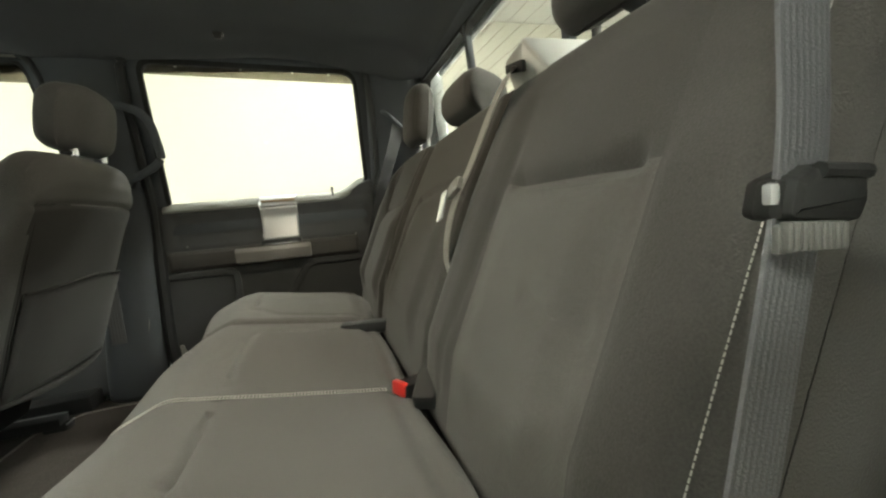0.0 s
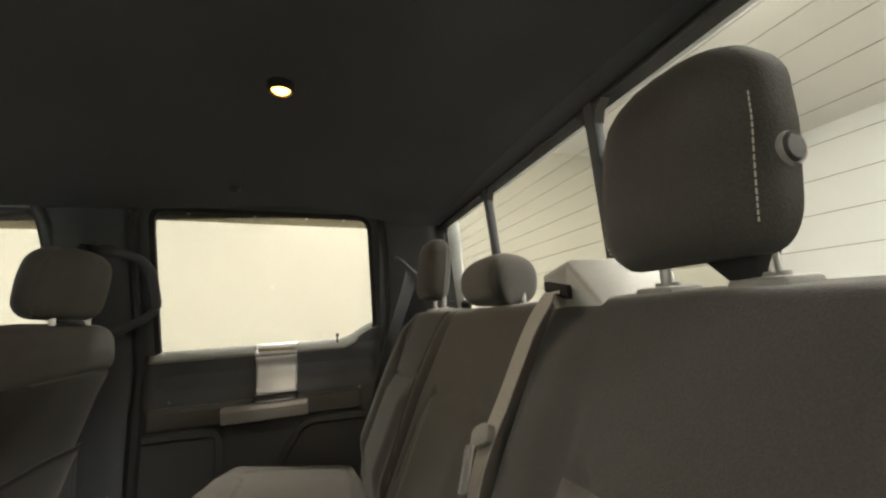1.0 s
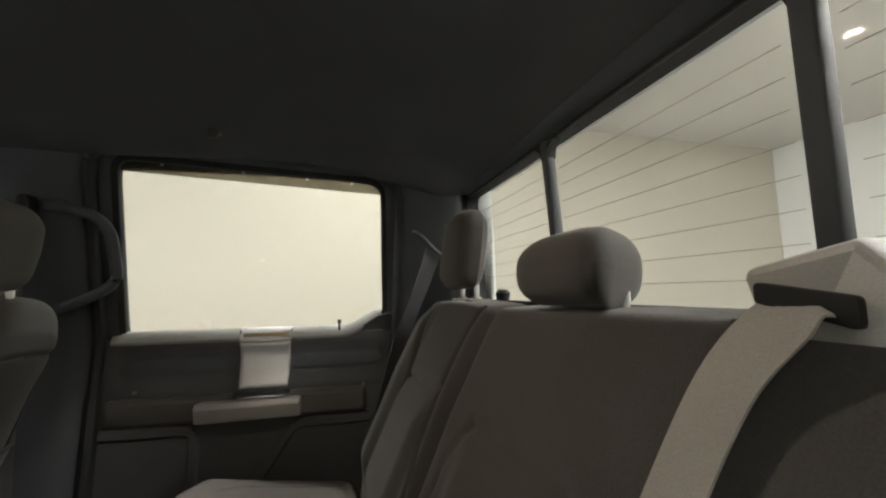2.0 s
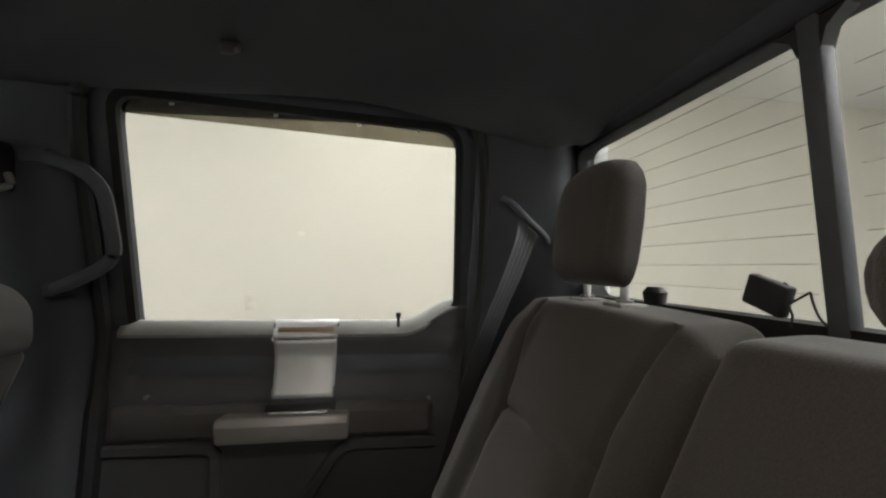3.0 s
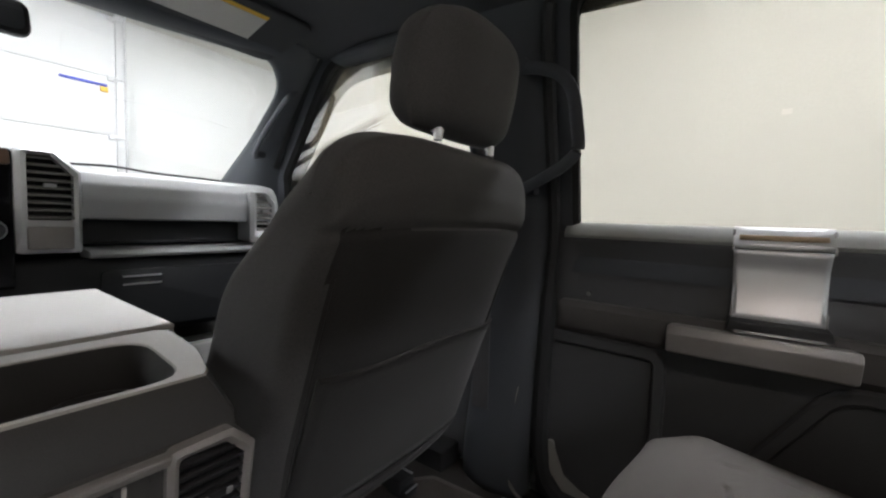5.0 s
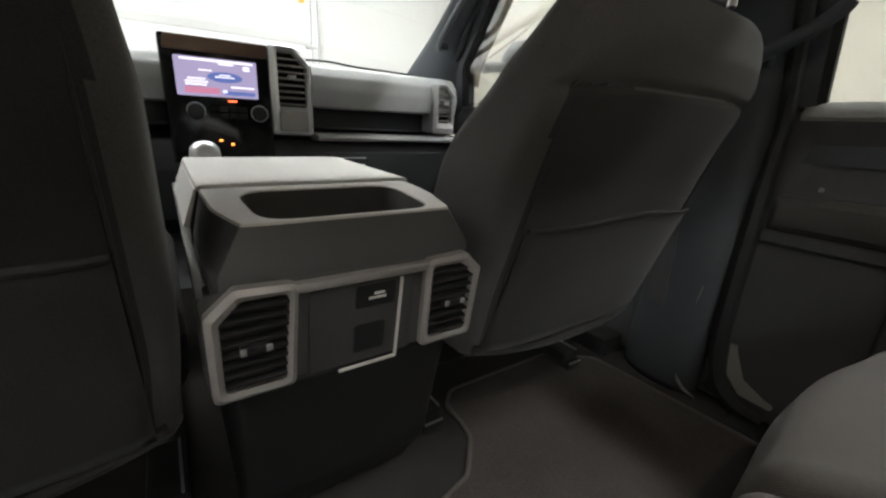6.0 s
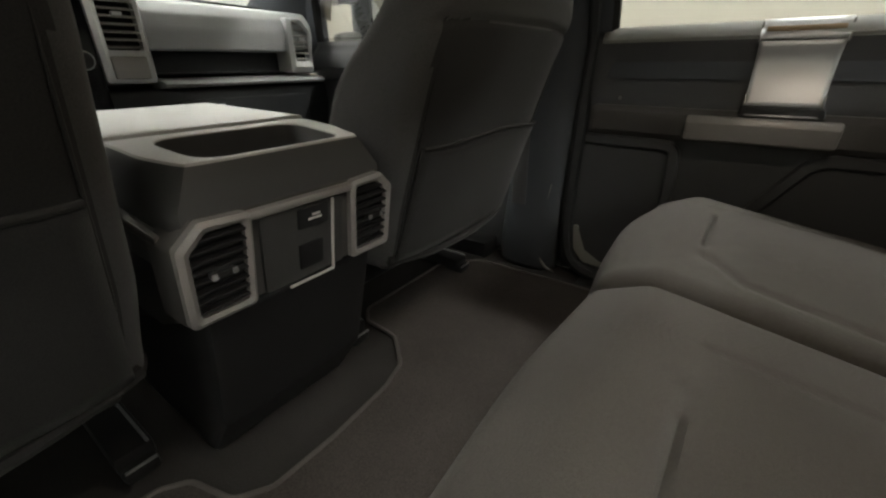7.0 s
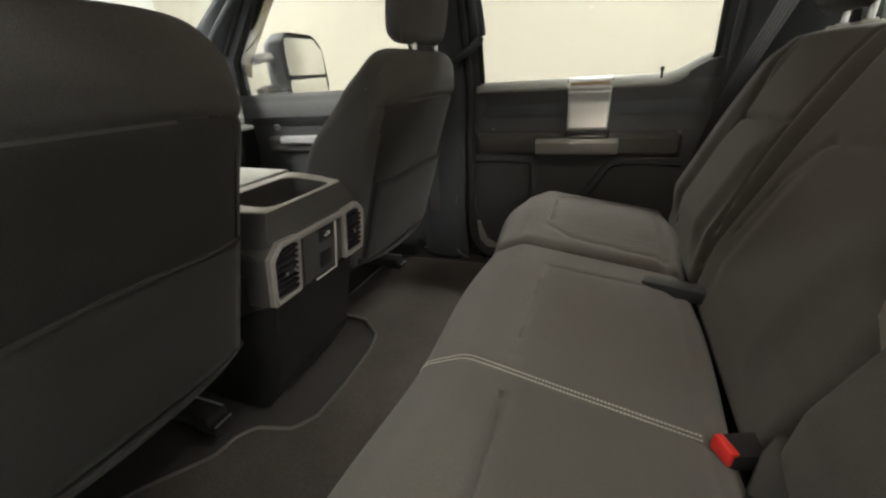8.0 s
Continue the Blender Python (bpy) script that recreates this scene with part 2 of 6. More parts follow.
def rings(bm, loops, cap=True, closed=True):
    vs = [[bm.verts.new(p) for p in l] for l in loops]
    n = len(loops[0])
    for a, b in zip(vs, vs[1:]):
        for i in range(n if closed else n - 1):
            bm.faces.new((a[i], a[(i + 1) % n], b[(i + 1) % n], b[i]))
    if cap and closed:
        bm.faces.new(vs[0])
        bm.faces.new(vs[-1])
    return vs


def tube(bm, pts, r, n=8, flat=1.0):
    """A round rod through pts."""
    loops = []
    for i, p in enumerate(pts):
        d = (Vector(pts[min(i + 1, len(pts) - 1)]) - Vector(pts[max(i - 1, 0)])).normalized()
        u = d.cross(Vector((0, 0, 1)) if abs(d.z) < 0.9 else Vector((1, 0, 0))).normalized()
        v = d.cross(u)
        ri = r[i] if isinstance(r, (list, tuple)) else r
        loops.append([(Vector(p) + ri * (math.cos(2 * math.pi * k / n) * u + flat * math.sin(2 * math.pi * k / n) * v)).to_tuple() for k in range(n)])
    rings(bm, loops)
    return bm


def smooth_path(pts, n=6):
    """Catmull-Rom through pts."""
    p = [Vector(pts[0])] + [Vector(q) for q in pts] + [Vector(pts[-1])]
    out = []
    for i in range(1, len(p) - 2):
        for j in range(n):
            t = j / n
            a, b, c, d = p[i - 1], p[i], p[i + 1], p[i + 2]
            out.append((0.5 * (2 * b + (c - a) * t + (2 * a - 5 * b + 4 * c - d) * t * t + (3 * b - a - 3 * c + d) * t ** 3)).to_tuple())
    out.append(tuple(pts[-1]))
    return out


def ribbon(bm, pts, across, width, thick=0.0016, ribs=5):
    """A ribbed strap through pts; across: the strap's width direction at each point."""
    loops = []
    for i, p in enumerate(pts):
        d = (Vector(pts[min(i + 1, len(pts) - 1)]) - Vector(pts[max(i - 1, 0)])).normalized()
        a = Vector(across[i] if isinstance(across, list) else across)
        a = (a - d * a.dot(d)).normalized()
        nrm = d.cross(a)
        k = ribs * 4
        top = [Vector(p) + a * width * (j / k - 0.5) + nrm * (thick / 2 + 0.0004 * math.sin(j * math.pi / 2)) for j in range(k + 1)]
        low = [Vector(p) + a * width * (j / k - 0.5) - nrm * thick / 2 for j in range(k, -1, -4)]
        loops.append([q.to_tuple() for q in top + low])
    rings(bm, loops)
    return bm


def sweep(bm, prof, ys, R, post=None, power=2.0):
    """A padded form: the closed (x, z) outline prof carried along y through ys, drawn in over R at both ends so that they are round.
    post(p, n) shapes each point."""
    k = len(prof)
    area = sum(prof[i][0] * prof[(i + 1) % k][1] - prof[(i + 1) % k][0] * prof[i][1] for i in range(k))
    sg = 1 if area > 0 else -1
    nr = []
    for i in range(k):
        d = (Vector(prof[(i + 1) % k]) - Vector(prof[i - 1])).normalized()
        nr.append(Vector((d.y, -d.x)) * sg)
    y0, y1 = ys[0], ys[-1]
    loops = []
    for y in ys:
        e = min(y - y0, y1 - y)
        ins = 0.0 if e >= R else R * (1 - (1 - (1 - e / R) ** power) ** (1 / power))
        l = []
        for p, n in zip(prof, nr):
            q = Vector((p[0] - n.x * ins, y, p[1] - n.y * ins))
            if post:
                q = post(q, Vector((n.x, 0, n.y)))
            l.append(q.to_tuple())
        loops.append(l)
    rings(bm, loops)
    return bm


def stations(y0, y1, R, step):
    """Places along y, close together over the rounded ends."""
    ends = [R * (1 - math.cos(math.pi / 2 * i / 7)) for i in range(8)]
    m = max(2, int((y1 - y0 - 2 * R) / step))
    mid = [y0 + R + (y1 - y0 - 2 * R) * i / m for i in range(1, m)]
    return [y0 + e for e in ends] + mid + [y1 - e for e in reversed(ends)]


def seg_dist(a, b, p):
    (ax, ay), (bx, by) = a, b
    dx, dy = bx - ax, by - ay
    t = max(0, min(1, ((p[0] - ax) * dx + (p[1] - ay) * dy) / (dx * dx + dy * dy)))
    return math.hypot(p[0] - ax - t * dx, p[1] - ay - t * dy)


def seam_depth(lines, p):
    """How deep the seams, given as (points, width, depth), press in at p."""
    out = 0.0
    for pts, w, d in lines:
        m = min(seg_dist(a, b, p) for a, b in zip(pts, pts[1:]))
        if m < 3 * w:
            out += d * math.exp(-(m / w) ** 2)
    return out


def smoothstep(a, b, x):
    t = max(0, min(1, (x - a) / (b - a)))
    return t * t * (3 - 2 * t)


def stitches(pts, gap=0.006, r=0.0007, dup=0.0, side=(0, 1, 0)):
    """A row of thread stitches along pts."""
    bm = bmesh.new()
    line = dense(pts, gap, closed=False)
    for off in ((-dup, dup) if dup else (0,)):
        for a, b in zip(line, line[1:]):
            a, b = Vector(a) + Vector(side) * off, Vector(b) + Vector(side) * off
            tube(bm, [a.to_tuple(), a.lerp(b, 0.7).to_tuple()], r, 5)
    return bm


# ---- the workshop around the truck ----
GROUND, ROOF = -0.55, 2.50
RX0, RX1, RY0, RY1 = -4.6, 5.05, -4.2, 3.0


def slab(name, c, s, mat, label, category):
    return tagged(part(name, box(bmesh.new(), c, s), mat, smooth=0), label, category, kind="structure")


slab("ground", (0.8, -0.6, GROUND - 0.1), (11.2, 7.6, 0.2), CONCRETE, "smooth grey concrete workshop floor", "floor")
slab("ceiling", (0.8, -0.6, ROOF + 0.1), (11.2, 7.6, 0.2), CEILING, "white painted workshop ceiling", "ceiling")
slab("wall_east", (0.8, RY1 + 0.1, 1.1), (11.2, 0.2, 3.3), WALL, "plain cream painted workshop wall beside the truck", "wall")
slab("wall_west", (0.8, RY0 - 0.1, 1.1), (11.2, 0.2, 3.3), WALL, "plain cream painted workshop wall", "wall")
slab("wall_north", (RX0 - 0.1, -0.6, 1.1), (0.2, 7.2, 3.3), WALL_WHITE, "white painted workshop wall in front of the truck", "wall")
slab("wall_south", (RX1 + 0.1, -0.6, 1.1), (0.2, 7.2, 3.3), WALL_WHITE, "white painted workshop wall behind the truck", "wall")


def tube_lamp(at, length, along):
    """A batten lamp on the ceiling: a steel tray, a glowing diffuser and two end caps."""
    t = thing("ceiling_light", at, "long white batten ceiling light, added out of view to light the cab", "ceiling light", "workshop ceiling lights")
    sx, sy = (length, 0.16) if along == "x" else (0.16, length)
    part("tray", box(bmesh.new(), (at[0], at[1], at[2] - 0.02), (sx, sy, 0.04), 0.006), DOORPANEL, t)
    part("diffuser", box(bmesh.new(), (at[0], at[1], at[2] - 0.06), (sx - (0.04 if along == "x" else 0.03), sy - (0.03 if along == "x" else 0.04), 0.04), 0.012), TUBEGLOW, t, "glowing white diffuser")
    for k in (-1, 1):
        c = (at[0] + k * (sx / 2 - 0.008), at[1], at[2] - 0.058) if along == "x" else (at[0], at[1] + k * (sy / 2 - 0.008), at[2] - 0.058)
        part("end_cap", box(bmesh.new(), c, (0.016, 0.14, 0.04) if along == "x" else (0.14, 0.016, 0.04), 0.003), GREY_PLASTIC, t)


# Added battens, unseen, each placed to brighten cushions, console, dash or walls.
for lx, ly, al, length in ((-3.2, 1.70, "x", 1.2), (-2.5, -1.9, "x", 1.8), (-2.5, -2.7, "x", 1.8), (0.3, 1.75, "x", 1.2), (0.3, -2.2, "x", 1.2), (-2.2, 0.9, "y", 1.4), (-2.2, -0.7, "y", 1.4), (2.2, 0.0, "y", 1.8), (2.75, -1.15, "y", 1.8), (3.05, -1.15, "y", 1.8)):
    tube_lamp((lx, ly, ROOF), length, al)

# sectional overhead door in the wall in front of the truck
od = thing("overhead_door", (RX0, -1.1, GROUND), "closed white sectional overhead door with horizontal panels", "overhead door", kind="structure")
for i in range(6):
    z0 = GROUND + 0.02 + i * 0.5
    part("panel", box(bmesh.new(), (RX0 + 0.03, -1.05, z0 + 0.247), (0.05, 4.58, 0.497), 0.003), DOORPANEL, od)
for sgn in (-1, 1):
    yy = -1.05 + sgn * 2.30
    bm = bmesh.new()
    box(bm, (RX0 + 0.05, yy, 1.0), (0.05, 0.07, 3.1), 0.006)
    box(bm, (RX0 + 0.085, yy + 0.03 * sgn, 1.0), (0.03, 0.012, 3.1), 0.003)
    part("track", bm, TRACK, od, "galvanised steel door track")
    for i in range(6):
        bm = bmesh.new()
        box(bm, (RX0 + 0.075, yy - sgn * 0.06, GROUND + 0.5 + i * 0.5), (0.02, 0.07, 0.04), 0.004)
        tube(bm, [(RX0 + 0.09, yy - sgn * 0.05, GROUND + 0.5 + i * 0.5), (RX0 + 0.09, yy + sgn * 0.01, GROUND + 0.5 + i * 0.5)], 0.012)
        part("hinge", bm, TRACK, od)
bm = bmesh.new()
box(bm, (RX0 + 0.06, 1.00, 1.885), (0.012, 0.31, 0.022), 0.004)
sticker = thing("strip_sign", (RX0 + 0.06, 1.00, 1.885), "narrow blue strip on the overhead door", "sign")
part("strip", bm, BLUEPRINT, sticker)
part("tab", box(bmesh.new(), (RX0 + 0.06, 1.135, 1.850), (0.012, 0.055, 0.045), 0.004), YELLOW, sticker, "small orange tab")

# wall socket beyond the side window
ws = thing("wall_socket", (-0.745, RY1, 0.69), "white double wall socket on the cream wall", "wall socket")
part("cover_plate", box(bmesh.new(), (-0.745, RY1 - 0.004, 0.69), (0.072, 0.006, 0.112), 0.003), WALL, ws)
for dz in (-0.026, 0.026):
    part("outlet", prism(bmesh.new(), rounded([(-0.762, 0.69 + dz - 0.017), (-0.728, 0.69 + dz - 0.017), (-0.728, 0.69 + dz + 0.017), (-0.762, 0.69 + dz + 0.017)], 0.012), "y", RY1 - 0.009, RY1 - 0.005, 0.001), WALL, ws)

# ---- the cab's shell ----
FLOOR = 0.20


def side_y(x, z):
    """The inner face of the cab's side, for the passenger's side (y > 0)."""
    base = 0.812 + 0.02 * smoothstep(0.2, 0.82, z)
    if z > 0.82:
        base -= (z - 0.82) * 0.285
    return base - 0.045 * max(-0.7, min(0.4, x))


def side_ring(inner, outer, depth, sg, lift=0.0, outlift=None):
    """A frame on the cab's side between two (x, z) outlines with the same number of points, depth metres thick."""
    bm = bmesh.new()
    ol = lift if outlift is None else outlift

    def at(p, d):
        return (p[0], sg * (side_y(*p) + d), p[1])
    a = [at(p, -lift) for p in inner]
    b = [at(p, -ol) for p in outer]
    c = [at(p, depth) for p in outer]
    d = [at(p, depth) for p in inner]
    rings(bm, [a, b, c, d, a], cap=False)
    bmesh.ops.remove_doubles(bm, verts=bm.verts, dist=1e-6)
    return bm


def side_patch(outline, depth, sg, lift=0.0, step=0.03, shape=None):
    """A panel on the cab's side with the (x, z) outline; shape(x, z) moves its inner face inwards."""
    bm = bmesh.new()
    pts = dense(outline, step)
    cx, cz = sum(p[0] for p in pts) / len(pts), sum(p[1] for p in pts) / len(pts)
    loops = []
    for k in (1.0, 0.97, 0.8, 0.6, 0.4, 0.2, 0.02):
        l = []
        for p in pts:
            x, z = cx + (p[0] - cx) * k, cz + (p[1] - cz) * k
            d = lift + (shape(x, z) if shape else 0) - (0.004 if k == 1.0 else 0)
            l.append((x, sg * (side_y(x, z) - d), z))
        loops.append(l)
    back = [(p[0], sg * (side_y(*p) + depth), p[1]) for p in pts]
    rings(bm, [back] + loops)
    return bm


REAR_GLASS = [(-0.347, 0.822), (-0.338, 1.266), (0.302, 1.229), (0.318, 0.874), (0.21, 0.824)]
RG_R = [0.02, 0.035, 0.045, 0.015, 0.05]
FRONT_GLASS = [(-1.45, 0.825), (-1.408, 0.966), (-1.056, 1.277), (-0.640, 1.270), (-0.60, 0.830)]
FG_R = [0.02, 0.05, 0.17, 0.045, 0.02]


def grow(pts, d):
    cx, cz = sum(p[0] for p in pts) / len(pts), sum(p[1] for p in pts) / len(pts)
    k = len(pts)
    out = []
    for i in range(k):
        p = Vector(pts[i])
        e1, e2 = (p - Vector(pts[i - 1])).normalized(), (Vector(pts[(i + 1) % k]) - p).normalized()
        n1, n2 = Vector((-e1.y, e1.x)), Vector((-e2.y, e2.x))
        if n1.dot(p - Vector((cx, cz))) < 0:
            n1 = -n1
        if n2.dot(p - Vector((cx, cz))) < 0:
            n2 = -n2
        b = (n1 + n2).normalized()
        out.append((p + b * d / max(0.4, b.dot(n1))).to_tuple())
    return out


def window(name, outline, radii, sg, label):
    """A side window: glass, a black gasket and the upper frame trim around it."""
    w = thing(name, (outline[0][0], sg * 0.86, outline[0][1]), label, "window", kind="structure")
    pts = dense(rounded(outline, radii), 0.04)
    bm = bmesh.new()
    c = (sum(p[0] for p in pts) / len(pts), sum(p[1] for p in pts) / len(pts))
    loops = [[(c[0] + (p[0] - c[0]) * k * 1.01, sg * (side_y(c[0] + (p[0] - c[0]) * k, c[1] + (p[1] - c[1]) * k) + 0.008), c[1] + (p[1] - c[1]) * k * 1.01) for p in pts] for k in (1, 0.75, 0.5, 0.25, 0.02)]
    rings(bm, loops, cap=False)
    pane = part("pane", bm, GLASS, w)
    pane.visible_shadow = False
    o2 = rounded(outline, radii)
    part("gasket", side_ring(o2, rounded(grow(outline, 0.012), [r + 0.012 for r in radii]), 0.012, sg, 0.002, 0.010), RUBBER, w, "black rubber window gasket")
    return w


def visor_strip(path, width, sg, w):
    bm = bmesh.new()
    loops = []
    for (x, z), (nx, nz) in path:
        loops.append([(x, sg * (side_y(x, z) + 0.016), z), (x + nx * width, sg * (side_y(x + nx * width, z + nz * width) + 0.034), z + nz * width), (x + nx * width, sg * (side_y(x + nx * width, z + nz * width) + 0.037), z + nz * width), (x, sg * (side_y(x, z) + 0.020), z)])
    rings(bm, loops)
    ob = part("rain_visor", bm, SMOKED, w, "smoked acrylic rain visor along the window's edge")
    ob.visible_shadow = False


w1 = window("window_1", REAR_GLASS, RG_R, 1, "closed rear side window with clear glass and smoked rain visor")
visor_strip([((-0.345 + 0.65 * i / 12, 1.283 - 0.038 * i / 12), (0, -1)) for i in range(13)], 0.036, 1, w1)
for cx in (-0.245, -0.055, 0.105, 0.225):
    cz = 1.264 - 0.058 * (cx + 0.345)
    bm = bmesh.new()
    prism(bm, [(cx - 0.006, cz + 0.010), (cx + 0.006, cz + 0.010), (cx + 0.003, cz - 0.001), (cx - 0.003, cz - 0.002)], "y", side_y(cx, cz) + 0.010, side_y(cx, cz) + 0.014)
    part("visor_clip", bm, PALE_PLASTIC, w1, "small pale visor clip")
w2 = window("window_2", FRONT_GLASS, FG_R, 1, "closed front side window with clear glass and smoked rain visor")
fv = smooth_path([(-1.44, 0.93, 0), (-1.395, 1.00, 0), (-1.28, 1.105, 0), (-1.15, 1.215, 0), (-1.05, 1.266, 0), (-0.93, 1.280, 0), (-0.78, 1.278, 0), (-0.63, 1.272, 0)], 5)
path = []
for i, p in enumerate(fv):
    a, b = Vector(fv[max(i - 1, 0)]), Vector(fv[min(i + 1, len(fv) - 1)])
    d = (b - a).normalized()
    path.append(((p[0] - d.y * 0.014, p[1] + d.x * 0.014), (d.y, -d.x)))
visor_strip(path, 0.062, 1, w2)
window("window_3", FRONT_GLASS, FG_R, -1, "closed driver's front side window with clear glass")

# rear door upper frame (between gasket and door edge) and its weather strip
DOOR_EDGE = [(-0.385, 0.822), (-0.372, 1.286), (0.325, 1.252), (0.350, 0.875), (0.30, 0.822)]
frame_ring = side_ring(rounded(grow(REAR_GLASS, 0.012), [r + 0.012 for r in RG_R]), rounded(DOOR_EDGE, [0.02, 0.06, 0.07, 0.03, 0.05]), 0.05, 1, 0.010, 0.014)
tagged(part("trim_frame", frame_ring, TRIM), "dark grey plastic upper door frame around the rear side window", "door frame", kind="structure")
tr = [(-1.50, 0.825), (-1.44, 1.0), (-1.09, 1.300), (-0.605, 1.290), (-0.565, 0.83)]
for sg in (1, -1):
    tagged(part("trim_frame", side_ring(rounded(grow(FRONT_GLASS, 0.012), [r + 0.012 for r in FG_R]), rounded(tr, [0.02, 0.05, 0.10, 0.06, 0.02]), 0.05, sg, 0.010, 0.014), TRIM), "dark grey plastic frame around the front side window", "door frame", kind="structure")


def seal(pts, r, name="trim_seal"):
    bm = bmesh.new()
    tube(bm, smooth_path(pts, 6), r, 8)
    return tagged(part(name, bm, SEAL), "black rubber door seal along the door opening", "door seal", kind="structure")


def sy(x, z, d, sg=1):
    return (x, sg * (side_y(x, z) - d), z)


seal([sy(-0.285, 0.212, 0.03), sy(-0.335, 0.222, 0.036), sy(-0.372, 0.255, 0.040), sy(-0.392, 0.32, 0.040), sy(-0.397, 0.45, 0.038), sy(-0.396, 0.70, 0.032), sy(-0.394, 0.82, 0.03), sy(-0.392, 1.0, 0.03), sy(-0.389, 1.20, 0.028), sy(-0.368, 1.277, 0.030), sy(-0.31, 1.294, 0.03), sy(0.0, 1.290, 0.03), sy(0.26, 1.270, 0.03), sy(0.335, 1.236, 0.03), sy(0.357, 1.13, 0.03), sy(0.366, 0.95, 0.03), sy(0.362, 0.86, 0.03), sy(0.345, 0.72, 0.03), sy(0.33, 0.5, 0.03)], [0.019] * 30 + [0.014] * 79)
seal([sy(-0.575, 0.80, 0.02), sy(-0.577, 0.9, 0.022), sy(-0.580, 1.10, 0.022), sy(-0.598, 1.24, 0.022), sy(-0.65, 1.290, 0.022), sy(-0.80, 1.298, 0.022), sy(-1.02, 1.303, 0.022), sy(-1.11, 1.27, 0.022), sy(-1.27, 1.14, 0.022), sy(-1.43, 1.00, 0.022)], 0.010)


def strip_grid(rows, mat, name, label, category, thick=0.012, kind="structure", parent=None):
    """A sheet through rows of points (each a list), with thickness along its normal."""
    bm = bmesh.new()
    rings(bm, rows, cap=False, closed=False)
    ob = part(name, bm, mat, parent)
    so = ob.modifiers.new("thickness", "SOLIDIFY")
    so.thickness, so.offset = thick, 0.0
    if parent:
        return tagged(ob, label)
    return tagged(ob, label, category, kind=kind)


def lerp_rows(rows, n, m):
    """Refines a coarse net of points with Catmull-Rom both ways."""
    wide = [smooth_path(r, n) for r in rows]
    cols = [smooth_path([r[i] for r in wide], m) for i in range(len(wide[0]))]
    return [[c[j] for c in cols] for j in range(len(cols[0]))]


# body flange round the door openings
for sg in (1, -1):
    for edge_, rr_ in ((DOOR_EDGE, [0.02, 0.06, 0.07, 0.03, 0.05]), (tr, [0.02, 0.05, 0.10, 0.06, 0.02])):
        tagged(part("trim_flange", side_ring(rounded(grow(edge_, -0.004), rr_), rounded(grow(edge_, 0.095), [r + 0.07 for r in rr_]), 0.05, sg, 0.002, 0.018), TRIM), "dark flange of the body round the door opening", "door opening", kind="structure")

# pillars between and behind the doors; each row runs up the pillar
for sg in (1, -1):
    zz = (0.20, 0.30, 0.50, 0.80, 0.95, 1.10, 1.22, 1.275)
    rows = []
    for u, bulge in ((0, 0.020), (0.15, 0.050), (0.5, 0.068), (0.85, 0.056), (1, 0.018)):
        r = []
        for z in zz:
            xa = -0.575 - 0.03 * smoothstep(1.0, 1.27, z) - 0.02 * smoothstep(0.6, 0.2, z)
            xb = -0.405 + 0.012 * smoothstep(0.8, 1.2, z) - 0.012 * smoothstep(0.6, 0.3, z)
            x = xa + (xb - xa) * u
            r.append((x, sg * (side_y(x, z) - bulge * (1 - 0.55 * smoothstep(1.12, 1.25, z)) - 0.012 * smoothstep(0.7, 0.3, z)), z))
        rows.append(r)
    strip_grid(lerp_rows(rows, 4, 3), TRIM, "trim_pillar", "dark grey plastic pillar trim between the doors", "pillar trim")
    # rear quarter pillar, turning in to the rear window
    rows = []
    for z in (0.30, 0.60, 0.80, 0.90, 1.00, 1.10, 1.19, 1.25, 1.30):
        y0 = side_y(0.34, z) - 0.02
        s = smoothstep(0.6, 1.0, z)
        rows.append([(0.345, sg * y0, z), (0.375, sg * (y0 - 0.012 - 0.005 * s), z), (0.43, sg * (y0 - 0.022 - 0.020 * s), z), (0.49, sg * (y0 - 0.045 - 0.02 * s), z), (0.528, sg * (0.655 + 0.03 * (1 - s)), z), (0.560, sg * (0.640 + 0.03 * (1 - s)), z)])
    strip_grid(lerp_rows(rows, 4, 3), TRIM, "trim_quarter", "dark grey plastic quarter trim beside the rear window", "pillar trim")
    # windscreen header and pillar in one piece
    a = [(-1.150, 0.0, 1.232), (-1.130, 0.25, 1.237), (-1.115, 0.45, 1.243), (-1.108, 0.555, 1.246), (-1.147, 0.615, 1.227), (-1.215, 0.658, 1.193), (-1.326, 0.685, 1.139), (-1.48, 0.713, 1.063), (-1.72, 0.742, 0.945)]
    b = [(-1.045, 0.0, 1.280), (-1.040, 0.25, 1.280), (-1.030, 0.46, 1.278), (-1.030, 0.60, 1.280), (-1.070, 0.695, 1.292), (-1.135, 0.735, 1.262), (-1.245, 0.765, 1.172), (-1.38, 0.80, 1.052), (-1.49, 0.85, 0.88)]
    mid = [tuple((Vector(p) * 0.55 + Vector(q) * 0.45 + Vector((0.016, -0.012 if p[1] > 0.5 else 0, -0.010))).to_tuple()) for p, q in zip(a, b)]
    outr = [(p[0] - 0.03, p[1] + (0.02 if p[1] > 0.5 else 0), p[2] + 0.012) for p in a]
    rows = [[(p[0], sg * p[1], p[2]) for p in l] for l in (outr, a, mid, b)]
    strip_grid(lerp_rows(rows, 5, 4), TRIM, "trim_windscreen_pillar", "dark grey plastic windscreen pillar and header trim", "pillar trim", 0.012)
